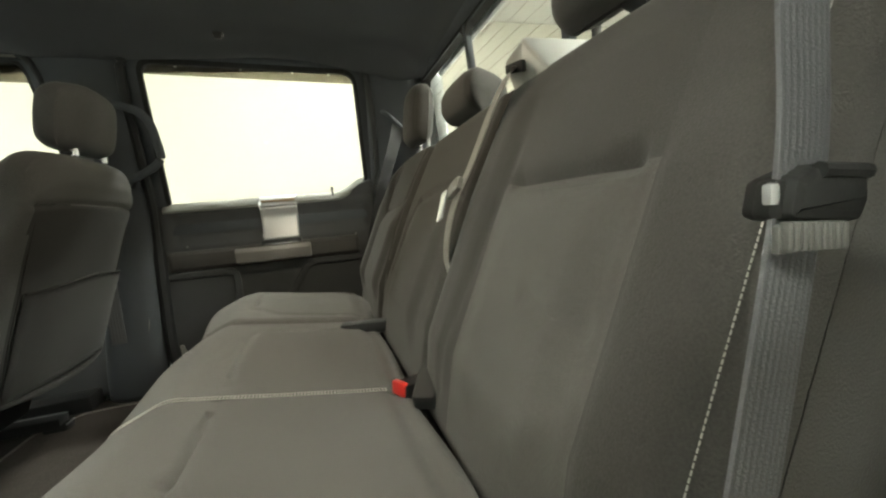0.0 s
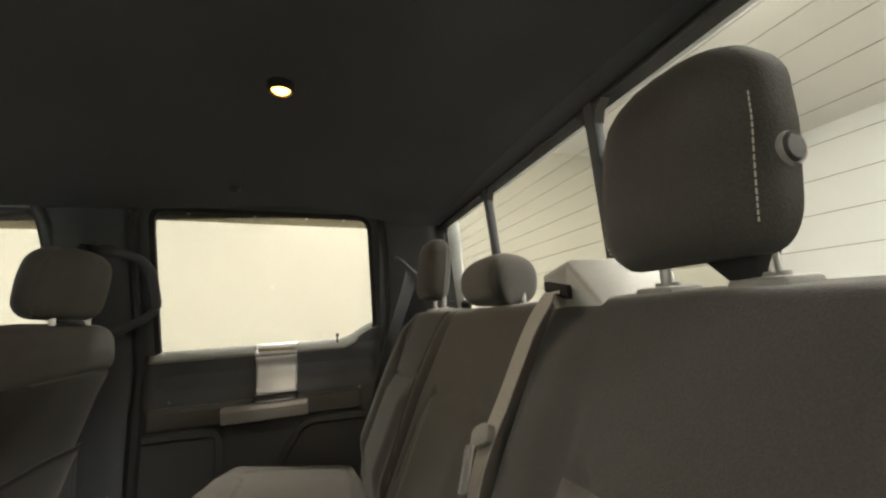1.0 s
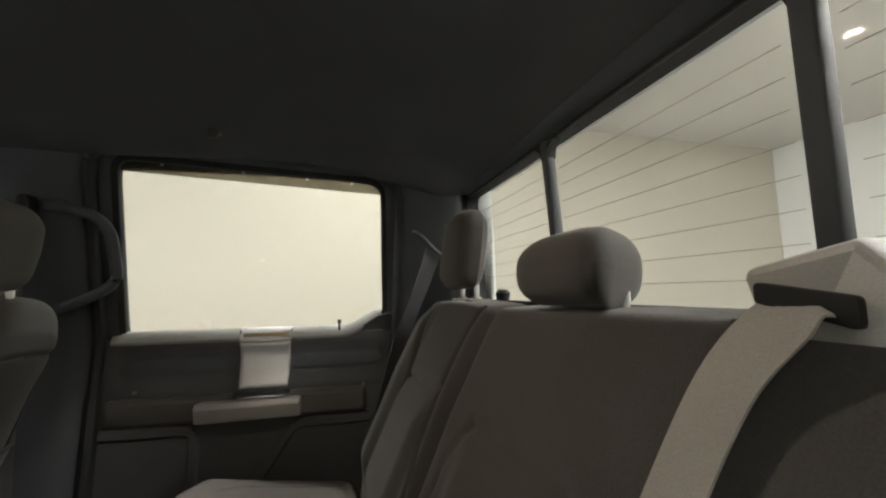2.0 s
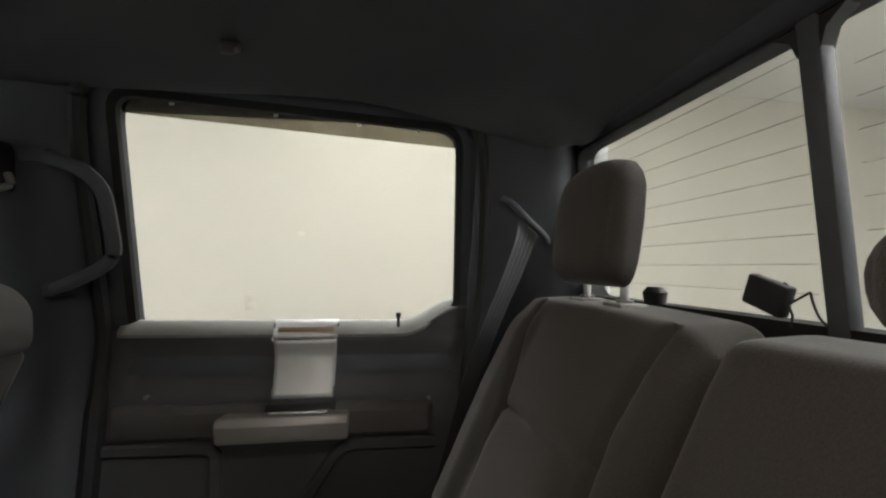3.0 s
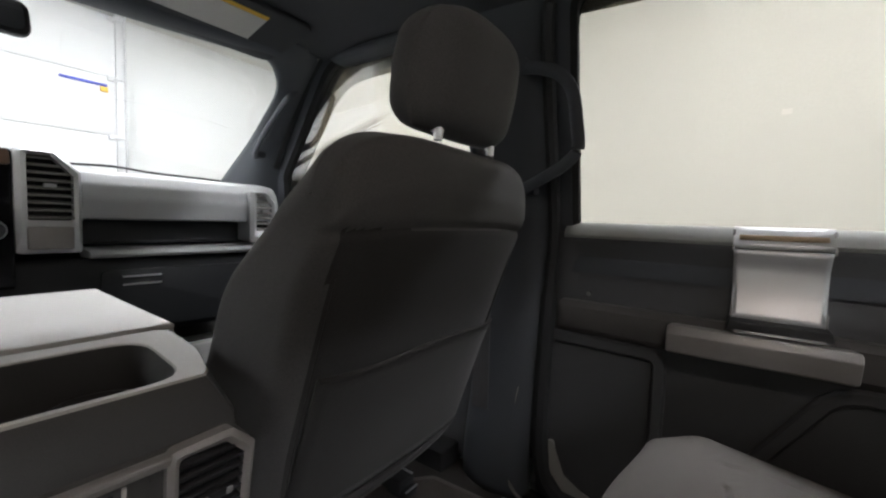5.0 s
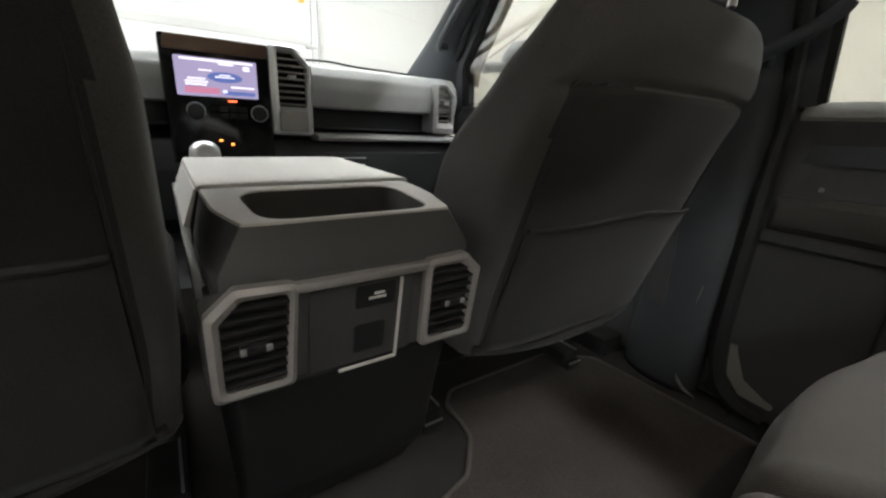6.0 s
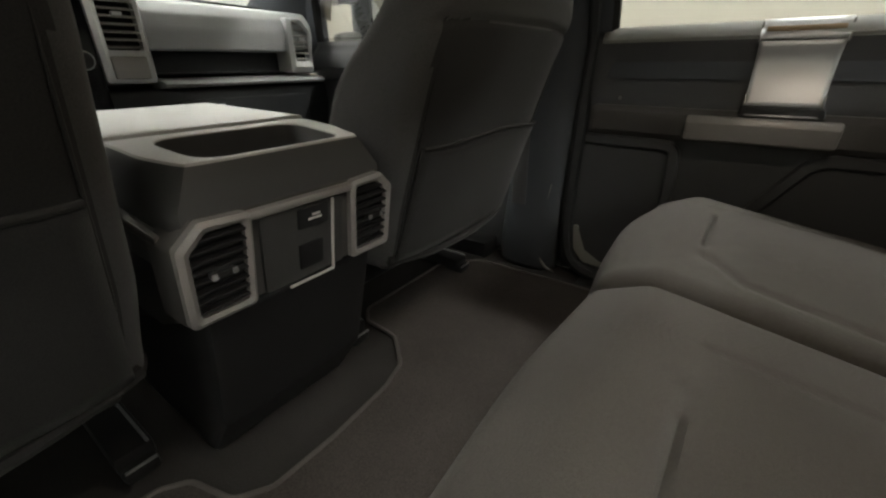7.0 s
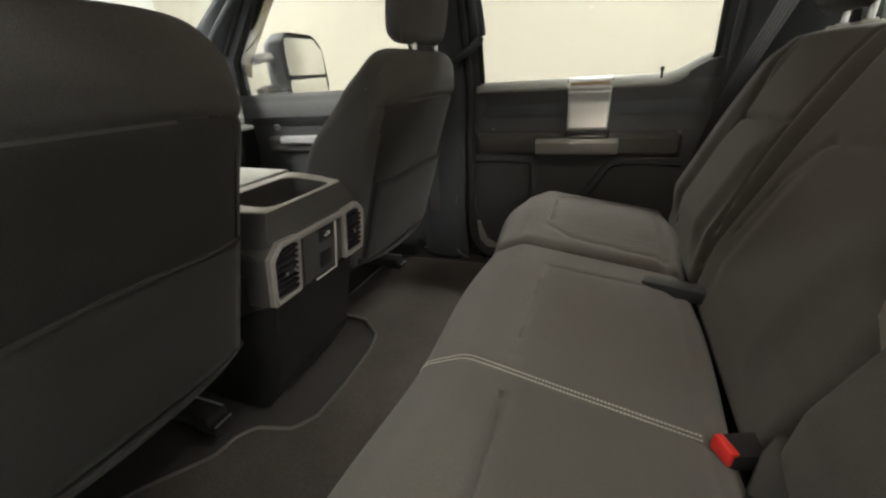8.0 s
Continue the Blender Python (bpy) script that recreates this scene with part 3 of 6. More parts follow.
    strip_grid([[(x, sg * y, z) for x, y, z in ((-0.96, 0.70, 1.296), (-1.03, 0.685, 1.293), (-1.080, 0.700, 1.288), (-1.135, 0.735, 1.262), (-1.20, 0.752, 1.210))], [(x, sg * y, z) for x, y, z in ((-0.96, 0.735, 1.300), (-1.03, 0.738, 1.304), (-1.090, 0.742, 1.290), (-1.145, 0.756, 1.258), (-1.21, 0.772, 1.200))]], TRIM, "trim_corner", "dark trim closing the corner of the door opening", "trim", 0.012)
    bm = bmesh.new()
    tube(bm, smooth_path([(x, sg * y, z) for x, y, z in ((-1.245, 0.757, 1.170), (-1.190, 0.742, 1.222), (-1.135, 0.726, 1.260), (-1.070, 0.694, 1.284), (-0.96, 0.700, 1.289), (-0.80, 0.704, 1.281), (-0.63, 0.700, 1.274))], 5), 0.0055, 8)
    tagged(part("trim_bead", bm, GREY_PLASTIC), "pale grey bead along the top of the door opening", "trim", kind="structure")
    # outer body side: pillars, sill and roof rail close the shell
    bm = bmesh.new()
    box(bm, (-0.49, sg * 0.865, 0.55), (0.20, 0.06, 0.80), 0.02)
    box(bm, (0.475, sg * 0.845, 0.60), (0.24, 0.10, 0.90), 0.02)
    box(bm, (-0.5, sg * 0.86, 0.13), (2.2, 0.10, 0.16), 0.03)
    tagged(part("trim_body_side", bm, BODY), "pale painted steel body side of the cab", "body side", kind="structure")
    strip_grid([[(x, sg * (side_y(x, z) + d), z) for x in (-1.05, -0.8, -0.55, -0.3, 0.0, 0.3, 0.58)] for z, d in ((1.255, 0.055), (1.30, 0.05), (1.372, 0.0))], BODY, "trim_roof_rail", "pale painted steel roof rail of the cab", "roof rail", 0.02)
    strip_grid([[(x, sg * (side_y(x, 1.3) - 0.012 + d), 1.262 + h) for x in (-1.03, -0.8, -0.61)] for d, h in ((0.05, 0.01), (0.0, 0.012), (-0.02, 0.02))], TRIM, "trim_upper", "dark trim above the door", "trim", 0.01)

bm = bmesh.new()
tube(bm, smooth_path([(-0.440, 0.768, 0.46), (-0.450, 0.764, 0.38), (-0.456, 0.762, 0.30), (-0.450, 0.760, 0.245), (-0.430, 0.758, 0.216), (-0.400, 0.757, 0.208)], 6), [0.001 + 0.003 * smoothstep(0, 12, i) * smoothstep(31, 24, i) for i in range(31)], 8)
tagged(part("trim_scuff", bm, GREY_PLASTIC), "worn pale edge at the foot of the door pillar", "trim", kind="structure")
# quarter panels outside, closing the gap round the pillars
for sg in (1, -1):
    strip_grid([[(0.335, sg * (side_y(0.34, z) + 0.05), z), (0.46, sg * (side_y(0.46, z) + 0.04), z), (0.60, sg * (side_y(0.5, z) + 0.01), z), (0.635, sg * 0.705, z)] for z in (0.1, 0.5, 0.82, 1.0, 1.2, 1.32)], BODY, "trim_quarter_panel", "pale painted rear corner of the cab", "body side", 0.015)
    strip_grid([[(x, sg * (side_y(x, z) + 0.05), z) for x in (-0.615, -0.5, -0.36)] for z in (0.1, 0.5, 0.82, 1.0, 1.2, 1.32)], BODY, "trim_pillar_panel", "pale painted pillar outside the cab", "body side", 0.015)

# headliner
rows = []
for x in (-1.05, -0.98, -0.8, -0.5, -0.2, 0.1, 0.35, 0.45, 0.505, 0.528):
    zc = 1.304 - 0.020 * smoothstep(-0.85, -1.1, x) - 0.020 * smoothstep(0.1, 0.42, x) - 0.075 * smoothstep(0.40, 0.55, x)
    ye = side_y(x, 1.27) - 0.028 - 0.06 * smoothstep(0.40, 0.55, x) - 0.02 * smoothstep(-0.95, -1.1, x)
    r = []
    for y in (-1, -0.97, -0.92, -0.85, -0.7, -0.5, -0.25, 0, 0.25, 0.5, 0.7, 0.85, 0.92, 0.97, 1):
        z = zc - (0.012 - 0.008 * smoothstep(-0.5, -0.7, x)) * y * y - (0.022 - 0.012 * smoothstep(0.4, 0.55, x) - 0.014 * smoothstep(-0.5, -0.7, x)) * smoothstep(0.86, 1.0, abs(y))
        drop = smoothstep(0.30, 0.40, x) * smoothstep(0.86, 0.96, abs(y))
        r.append((x, y * ye, z + (min(z, 1.192) - z) * drop))
    rows.append(r)
strip_grid(lerp_rows(rows, 3, 4), HEADLINER, "ceiling_headliner", "black woven cloth headliner of the cab", "headliner", 0.008)
strip_grid([[(x, y, 1.400 - 0.04 * (y / 0.7) ** 2 - 0.05 * smoothstep(-0.8, -1.15, x) - 0.05 * smoothstep(0.4, 0.66, x)) for y in (-0.74, -0.5, -0.25, 0, 0.25, 0.5, 0.74)] for x in (-1.14, -1.0, -0.6, 0.0, 0.4, 0.58, 0.66)], BODY, "ceiling_roof", "pale painted steel roof of the cab", "roof", 0.01)

# rear wall of the cab with the sliding rear window
rw = thing("window_4", (0.56, 0, 0.90), "sliding rear window in three panes with thin heating wires", "window", kind="structure")


def rear_x(z):
    return 0.550 - 0.055 * (z - 0.92)


def rear_ring(inner, outer, d0, d1, mat, name, label=""):
    bm = bmesh.new()

    def at(p, d):
        return (rear_x(p[1]) + d, p[0], p[1])
    a, b, c, d = [at(p, d0) for p in inner], [at(p, d0) for p in outer], [at(p, d1) for p in outer], [at(p, d1) for p in inner]
    rings(bm, [a, b, c, d, a], cap=False)
    bmesh.ops.remove_doubles(bm, verts=bm.verts, dist=1e-6)
    return part(name, bm, mat, rw, label)


WB, WT = 0.905, 1.176
panes = {"left": (-0.660, -0.200), "mid": (-0.190, 0.190), "right": (0.200, 0.660)}
rear_ring(rounded([(-0.625, WB), (0.625, WB), (0.640, WT + 0.008), (-0.640, WT + 0.008)], 0.03), rounded([(-0.72, WB - 0.06), (0.72, WB - 0.06), (0.70, WT + 0.07), (-0.70, WT + 0.07)], 0.04), -0.004, 0.03, RUBBER, "outer_frame", "black frame around the rear window")
for k, (ya, yb) in panes.items():
    bm = bmesh.new()
    ring = [(ya, WB - 0.005), (yb, WB - 0.005), (yb, WT + 0.004), (ya, WT + 0.004)]
    bm.faces.new([bm.verts.new((rear_x(p[1]) + 0.010, p[0], p[1])) for p in rounded(ring, 0.02)])
    ob = part("pane", bm, GLASS, rw)
    ob.visible_shadow = False
    nl = 9
    for i in range(nl):
        z = WB + 0.028 + i * 0.0285
        if k == "mid" and i == nl - 1:
            continue
        m = 0.02 if k != "mid" else 0.012
        bm = bmesh.new()
        tube(bm, [(rear_x(z) + 0.008, ya + m, z), (rear_x(z) + 0.008, yb - m, z)], 0.0003, 5)
        part("heating_wire", bm, HEATWIRE, rw)
for s in (-1, 1):
    bm = bmesh.new()
    prism(bm, rounded([(s * 0.187, WB - 0.01), (s * 0.206, WB - 0.01), (s * 0.215, WT + 0.012), (s * 0.194, WT + 0.012)], 0.004, 2), "x", -0.005, 0.012, 0.003)
    for v in bm.verts:
        v.co.x += rear_x(v.co.z)
    part("divider", bm, TRIM, rw, "black upright divider between panes")
    bm = bmesh.new()
    for (y, z) in ((0.2145, WT), (0.194, WT)):
        prism(bm, [(s * y, z + 0.006), (s * (y + (0.022 if y > 0.2 else -0.022)), z + 0.006), (s * (y + (0.006 if y > 0.2 else -0.006)), z - 0.005), (s * y, z - 0.022)], "x", -0.004, 0.012)
    for v in bm.verts:
        v.co.x += rear_x(v.co.z)
    part("corner_fillet", bm, BLACK, rw)
bm = bmesh.new()
box(bm, (0.60, 0, 0.52), (0.03, 1.50, 0.70), 0.01)
tagged(part("wall_cab_rear", bm, TRIM), "dark trimmed rear wall of the cab behind the bench", "wall", kind="structure")
bm = bmesh.new()
box(bm, (0.63, 0, 0.49), (0.02, 1.60, 0.82), 0.01)
box(bm, (0.62, 0, 1.275), (0.02, 1.36, 0.12), 0.01)
tagged(part("wall_cab_outer", bm, BODY), "pale painted steel rear wall of the cab", "wall", kind="structure")
strip_grid([[(rear_x(z) + d, y, z) for y in (-0.63, -0.4, -0.15, 0.15, 0.4, 0.63)] for z, d in ((1.250, -0.035), (1.212, -0.010), (1.184, 0.004))], TRIM, "trim_rear_header", "dark trim strip above the rear window", "trim", 0.01)

# windscreen
wsn = thing("window_5", (-1.7, 0, 0.95), "large raked windscreen with clear glass", "windscreen", kind="structure")
gl = []
for t in (0, 0.25, 0.5, 0.75, 1):
    x, z, h = -1.78 + 0.72 * t, 0.915 + 0.355 * t, 0.80 - 0.14 * t
    gl.append([(x - 0.10 * (1 - (k / 4) ** 2), h * k / 4, z) for k in range(-4, 5)])
bm = bmesh.new()
rings(bm, gl, cap=False, closed=False)
ob = part("pane", bm, SCREEN_GLASS, wsn)
ob.visible_shadow = False
# unseen bonnet, added to bounce lamp light into the front of the cab
strip_grid([[(x, 0.74 * k / 6 * (1 - 0.04 * smoothstep(-1.9, -3.0, x)), 0.918 - 0.045 * smoothstep(-1.9, -3.1, x) - 0.03 * (k / 6) ** 4 - 0.012 * math.exp(-((abs(k) - 4) / 0.6) ** 2)) for k in range(-6, 7)] for x in (-1.80, -1.92, -2.15, -2.4, -2.65, -2.9, -3.05)], BODY, "trim_bonnet", "unseen steel bonnet of the truck, pale to bounce light into the cab", "bonnet", 0.02)
# Unseen block added beneath so that the bonnet doesn't float.
bm = bmesh.new()
box(bm, (-2.42, 0, 0.32), (1.24, 1.42, 1.02), 0.04)
box(bm, (-1.72, 0, 0.50), (0.20, 1.60, 0.66), 0.02)
tagged(part("trim_front_body", bm, BODY), "pale painted front body of the truck under the bonnet", "truck body", kind="structure")
# cab floor and what closes the cab beneath
tagged(part("floor_cab", box(bmesh.new(), (-0.5, 0, FLOOR - 0.04), (2.3, 1.66, 0.08)), CARPET, smooth=0), "dark loop-pile carpet on the cab floor", "carpet", kind="structure")
bm = bmesh.new()
box(bm, (-0.5, 0, -0.20), (2.2, 1.3, 0.68), 0.03)
tagged(part("ground_plinth", bm, RUBBER), "dark underbody under the cab", "underbody", kind="structure")
bm = bmesh.new()
box(bm, (-1.72, 0, 0.50), (0.04, 1.66, 0.86), 0.01)
tagged(part("wall_bulkhead", bm, DASH_DARK), "dark bulkhead in front of the dashboard", "bulkhead", kind="structure")
for sg in (1, -1):
    bm = bmesh.new()
    prism(bm, rounded([(-0.62, 0.19), (-0.40, 0.19), (-0.30, 0.205), (0.40, 0.205), (0.40, 0.19), (0.40, 0.17), (-1.5, 0.17), (-1.5, 0.22), (-0.62, 0.25)], 0.01, 2), "y", sg * 0.735, sg * 0.83, 0.006)
    tagged(part("trim_sill", bm, BLACK), "black plastic door sill plate with a worn edge", "sill plate", kind="structure")


# ---- doors ----
def sx_box(x0, x1, z0, z1, d0, d1, sg, r=0.008, bevel=0.004):
    """A padded block on the door's inner face, standing from d0 to d1 inwards of the side."""
    bm = bmesh.new()
    pts = dense(rounded([(x0, z0), (x1, z0), (x1, z1), (x0, z1)], r, 4), 0.05)
    back = [(p[0], sg * (side_y(*p) - d0), p[1]) for p in pts]
    rim = [(p[0], sg * (side_y(*p) - d1 + bevel), p[1]) for p in pts]
    cx, cz = (x0 + x1) / 2, (z0 + z1) / 2
    k1, k2 = 1 - 2 * bevel / (x1 - x0), 1 - 2 * bevel / (z1 - z0)
    face = [(cx + (p[0] - cx) * k1, sg * (side_y(*p) - d1), cz + (p[1] - cz) * k2) for p in pts]
    rings(bm, [back, rim, face])
    return bm


# rear passenger door
d1 = thing("door_1", (0.0, 0.82, 0.22), "closed rear passenger door with dark trim, armrest and silver pull handle", "door", kind="structure")


def door_form(x, z):
    """The door trim's relief: a hollow above the armrest and a shelf edge below the sill."""
    u = max(0.0, min(1.0, (z - 0.676) / 0.122))
    hollow = -0.011 * math.sin(math.pi * u) * smoothstep(-0.37, -0.335, x) * smoothstep(0.335, 0.30, x)
    return 0.010 + hollow + 0.012 * smoothstep(0.675, 0.62, z)


bm = bmesh.new()
nx, nz = 110, 210
net = []
for j in range(nz + 1):
    r = []
    for i in range(nx + 1):
        z = 0.215 + (0.868 - 0.215) * j / nz
        x = -0.398 + 0.012 * smoothstep(0.4, 0.8, z) + (0.36 + 0.398) * i / nx
        top = 0.815 + 0.055 * smoothstep(0.205, 0.335, x)
        z = 0.215 + (top - 0.215) * j / nz
        r.append((x, side_y(x, z) - door_form(x, z), z))
    net.append(r)
back = [[(p[0], p[1] + 0.06, p[2]) for p in r] for r in net]
rings(bm, net, cap=False, closed=False)
part("trim_panel", bm, DOOR, d1).modifiers.new("thickness", "SOLIDIFY").thickness = 0.012
part("outer_skin", side_patch([(-0.40, 0.12), (0.37, 0.12), (0.37, 0.875), (0.30, 0.82), (-0.39, 0.82)], 0.075, 1, -0.055), BODY, d1, "pale painted outer door skin")
# light cap along the window sill, rising at its rear end
rows = []
for x in [-0.372 + 0.70 * i / 40 for i in range(41)]:
    h = 0.048 * smoothstep(0.205, 0.325, x)
    rows.append([(x, side_y(x, 0.82) - d, z + h) for d, z in ((0.016, 0.802), (0.021, 0.805), (0.0235, 0.809), (0.0215, 0.814), (0.008, 0.829), (0.003, 0.832), (-0.006, 0.833))])
strip_grid(rows, SILL, "sill_cap", "lighter grey plastic sill cap under the window", "", 0.006, parent=d1)
part("belt_moulding", sx_box(-0.372, 0.320, 0.668, 0.676, 0.012, 0.022, 1, 0.003, 0.002), BLACK, d1)
part("armrest", sx_box(-0.372, 0.270, 0.600, 0.668, 0.015, 0.050, 1, 0.014, 0.012), DOOR_SOFT, d1, "padded brown-grey vinyl armrest")
bm = bmesh.new()
prism(bm, rounded([(0.792, 0.655), (0.735, 0.662), (0.728, 0.648), (0.738, 0.612), (0.792, 0.604)], 0.007, 4), "x", -0.152, 0.096, 0.006)
part("pull_cup", bm, PEWTER, d1, "satin pewter grey pull cup on the armrest")
# hollow silver plate, its clip over the sill cap and their bright corners
rows = []
for u in range(13):
    k = u / 12
    z = 0.680 + 0.118 * k
    bow = 0.024 * (1 - k) ** 2.2 + 0.012 * smoothstep(0.7, 1.0, k)
    w = 0.061 + 0.003 * k
    rows.append([(w * i / 8, side_y(0, z) - 0.016 - bow, z) for i in range(-8, 9)])
strip_grid(rows, SILVER, "handle_plate", "hollowed satin silver handle plate", "", 0.004, parent=d1)
rows = [[(0.066 * i / 4, side_y(0, 0.82) - d, z) for i in range(-4, 5)] for d, z in ((0.030, 0.800), (0.0275, 0.808), (0.012, 0.8305), (0.006, 0.8345), (-0.002, 0.8355))]
strip_grid(rows, SILVER, "plate_clip", "satin silver clip over the sill cap", "", 0.003, parent=d1)
bm = bmesh.new()
box(bm, (0, side_y(0, 0.82) - 0.0235, 0.8185), (0.116, 0.003, 0.010), 0.001, Matrix.Rotation(radians(-34), 3, "X"))
part("clip_band", bm, BRONZE, d1, "brown-gold band across the clip")
for s_ in (-1, 1):
    for d, z, hgt in ((0.035, 0.800, 0.012), (0.017, 0.826, 0.012), (0.042, 0.692, 0.022)):
        bm = bmesh.new()
        box(bm, (s_ * (0.0655 if z > 0.75 else 0.0615), side_y(0, 0.82) - d, z), (0.004, 0.006, hgt), 0.0015)
        part("plate_corner", bm, CHROME, d1, "bright corner of the handle plate")
bm = bmesh.new()
prism(bm, rounded([(-0.068, 0.664), (0.068, 0.664), (0.064, 0.681), (-0.064, 0.681)], 0.004, 3), "y", 0.752, 0.82, 0.003)
part("plate_foot", bm, BLACK, d1)
bm = bmesh.new()
box(bm, (0.0, 0.744, 0.667), (0.112, 0.010, 0.004), 0.0015)
part("latch_lever", bm, CHROME, d1, "slim chrome latch lever")
# raised bands of the lower panel
def band(path, width, d0, d1):
    """A flat-topped raised band on the door along the (x, z) path, from d0 to d1 inwards of the side."""
    pts = [Vector(p) for p in dense(path, 0.02, closed=False)]
    loops = []
    for i, p in enumerate(pts):
        d = (pts[min(i + 1, len(pts) - 1)] - pts[max(i - 1, 0)]).normalized()
        n = Vector((-d.y, d.x))
        loops.append([sy(p.x + n.x * width * o, p.y + n.y * width * o, dd) for o, dd in ((-0.5, d0), (-0.46, d1 - 0.004), (-0.30, d1), (0.30, d1), (0.46, d1 - 0.004), (0.5, d0))])
    bm = bmesh.new()
    rings(bm, loops)
    return bm


for pts in ([(-0.375, 0.586), (-0.20, 0.586), (-0.178, 0.583), (-0.167, 0.572), (-0.164, 0.55), (-0.164, 0.43), (-0.172, 0.34)], [(0.275, 0.586), (0.11, 0.586), (0.085, 0.580), (0.068, 0.566), (0.0, 0.462), (-0.04, 0.40)]):
    part("panel_band", band(pts, 0.026, 0.012, 0.046), DOOR, d1)
part("panel_band", band([(-0.15, 0.545), (-0.05, 0.541), (0.03, 0.535)], 0.012, 0.012, 0.030), DOOR, d1)
part("map_pocket", side_patch(rounded([(-0.345, 0.30), (-0.195, 0.30), (-0.195, 0.565), (-0.345, 0.565)], 0.02), -0.02, 1, 0.022, shape=lambda x, z: 0.003), DOOR, d1)
part("speaker_panel", side_patch(rounded([(0.01, 0.33), (0.26, 0.33), (0.26, 0.560), (0.10, 0.560), (0.01, 0.46)], 0.02), -0.02, 1, 0.022, shape=lambda x, z: 0.003), DOOR, d1)
part("scuff_edge", side_patch(rounded([(-0.374, 0.350), (-0.360, 0.350), (-0.350, 0.290), (-0.325, 0.266), (-0.275, 0.256), (-0.275, 0.244), (-0.335, 0.246), (-0.366, 0.280)], 0.005, 3), -0.02, 1, 0.040), PALE_PLASTIC, d1, "worn pale lower edge of the door trim")
bm = bmesh.new()
tube(bm, [(0.195, 0.808, 0.815), (0.195, 0.808, 0.843)], 0.0035, 8)
tube(bm, [(0.195, 0.808, 0.843), (0.195, 0.808, 0.853)], 0.0055, 8)
part("lock_pin", bm, BLACK, d1, "small black lock pin")
for x, z in ((-0.31, 0.684), (0.262, 0.672)):
    bm = bmesh.new()
    tube(bm, [sy(x, z, 0.008), sy(x, z, 0.028)], 0.005, 8)
    part("trim_screw", bm, CHROME, d1)

# front doors
for sg, nm in ((1, "front passenger door"), (-1, "driver's door")):
    d = thing("door_2" if sg > 0 else "door_3", (-1.0, sg * 0.84, 0.22), "closed " + nm + " with dark trim and silver pull", "door", kind="structure")
    net = []
    for j in range(31):
        z = 0.215 + 0.620 * j / 30
        net.append([(x, sg * (side_y(x, z) - 0.006 - 0.012 * smoothstep(0.675, 0.62, z) - 0.042 * smoothstep(0.836, 0.770, z) * smoothstep(0.715, 0.745, z)), z) for x in [-1.45 + 0.88 * i / 40 for i in range(41)]])
    bm = bmesh.new()
    rings(bm, net, cap=False, closed=False)
    part("trim_panel", bm, DOOR, d).modifiers.new("thickness", "SOLIDIFY").thickness = 0.012
    part("outer_skin", side_patch([(-1.55, 0.12), (-0.57, 0.12), (-0.57, 0.82), (-1.55, 0.84)], 0.075, sg, -0.055), BODY, d, "pale painted outer door skin")
    part("sill_cap", sx_box(-1.44, -0.58, 0.812, 0.836, -0.025, 0.014, sg, 0.004, 0.003), SILL, d)
    part("armrest", sx_box(-1.32, -0.62, 0.600, 0.668, 0.015, 0.060, sg, 0.014, 0.012), DOOR_SOFT, d, "padded vinyl armrest")
    part("pull_cup", sx_box(-1.23, -0.88, 0.640, 0.672, 0.05, 0.085, sg, 0.01, 0.006), SILVER, d, "satin silver door pull")
    part("switch_plate", sx_box(-1.16, -0.98, 0.735, 0.800, 0.0, 0.030, sg, 0.01, 0.006), SILVER, d, "satin silver handle plate")
    part("lever", sx_box(-1.30, -1.27, 0.69, 0.74, 0.0, 0.03, sg, 0.01, 0.004), CHROME, d)

# towing mirror outside the front passenger window
tm = thing("towing_mirror", (-1.35, 0.88, 0.90), "tall grey towing mirror with two glasses on twin arms", "door mirror")
for z in (0.985, 0.855):
    bm = bmesh.new()
    tube(bm, smooth_path([(-1.37, 0.875, z - 0.01), (-1.37, 0.93, z), (-1.36, 1.03, z)], 4), 0.020, 10)
    part("arm", bm, GREY_PLASTIC, tm)
shell = rounded([(0.972, 0.80), (1.245, 0.80), (1.262, 0.86), (1.245, 1.03), (1.18, 1.078), (1.00, 1.085), (0.972, 1.05)], [0.04, 0.05, 0.06, 0.09, 0.08, 0.05, 0.04], 6)
bm = bmesh.new()
c = (1.115, 0.94)
rings(bm, [[(x, c[0] + (p[0] - c[0]) * k, c[1] + (p[1] - c[1]) * k) for p in shell] for x, k in ((-1.300, 0.93), (-1.296, 0.985), (-1.32, 1.0), (-1.36, 0.99), (-1.41, 0.85), (-1.44, 0.5))])
part("housing", bm, TRIM, tm)
bm = bmesh.new()
rings(bm, [[(x, c[0] + (p[0] - c[0]) * k, c[1] + (p[1] - c[1]) * k) for p in shell] for x, k in ((-1.305, 1.0), (-1.284, 0.995), (-1.280, 0.975), (-1.284, 0.945), (-1.305, 0.940))], cap=False)
part("rim", bm, BLACK, tm, "dark rim round the mirror glasses")
bm = bmesh.new()
box(bm, (-1.288, 1.115, 0.899), (0.014, 0.262, 0.012), 0.003)
part("bridge", bm, BLACK, tm)
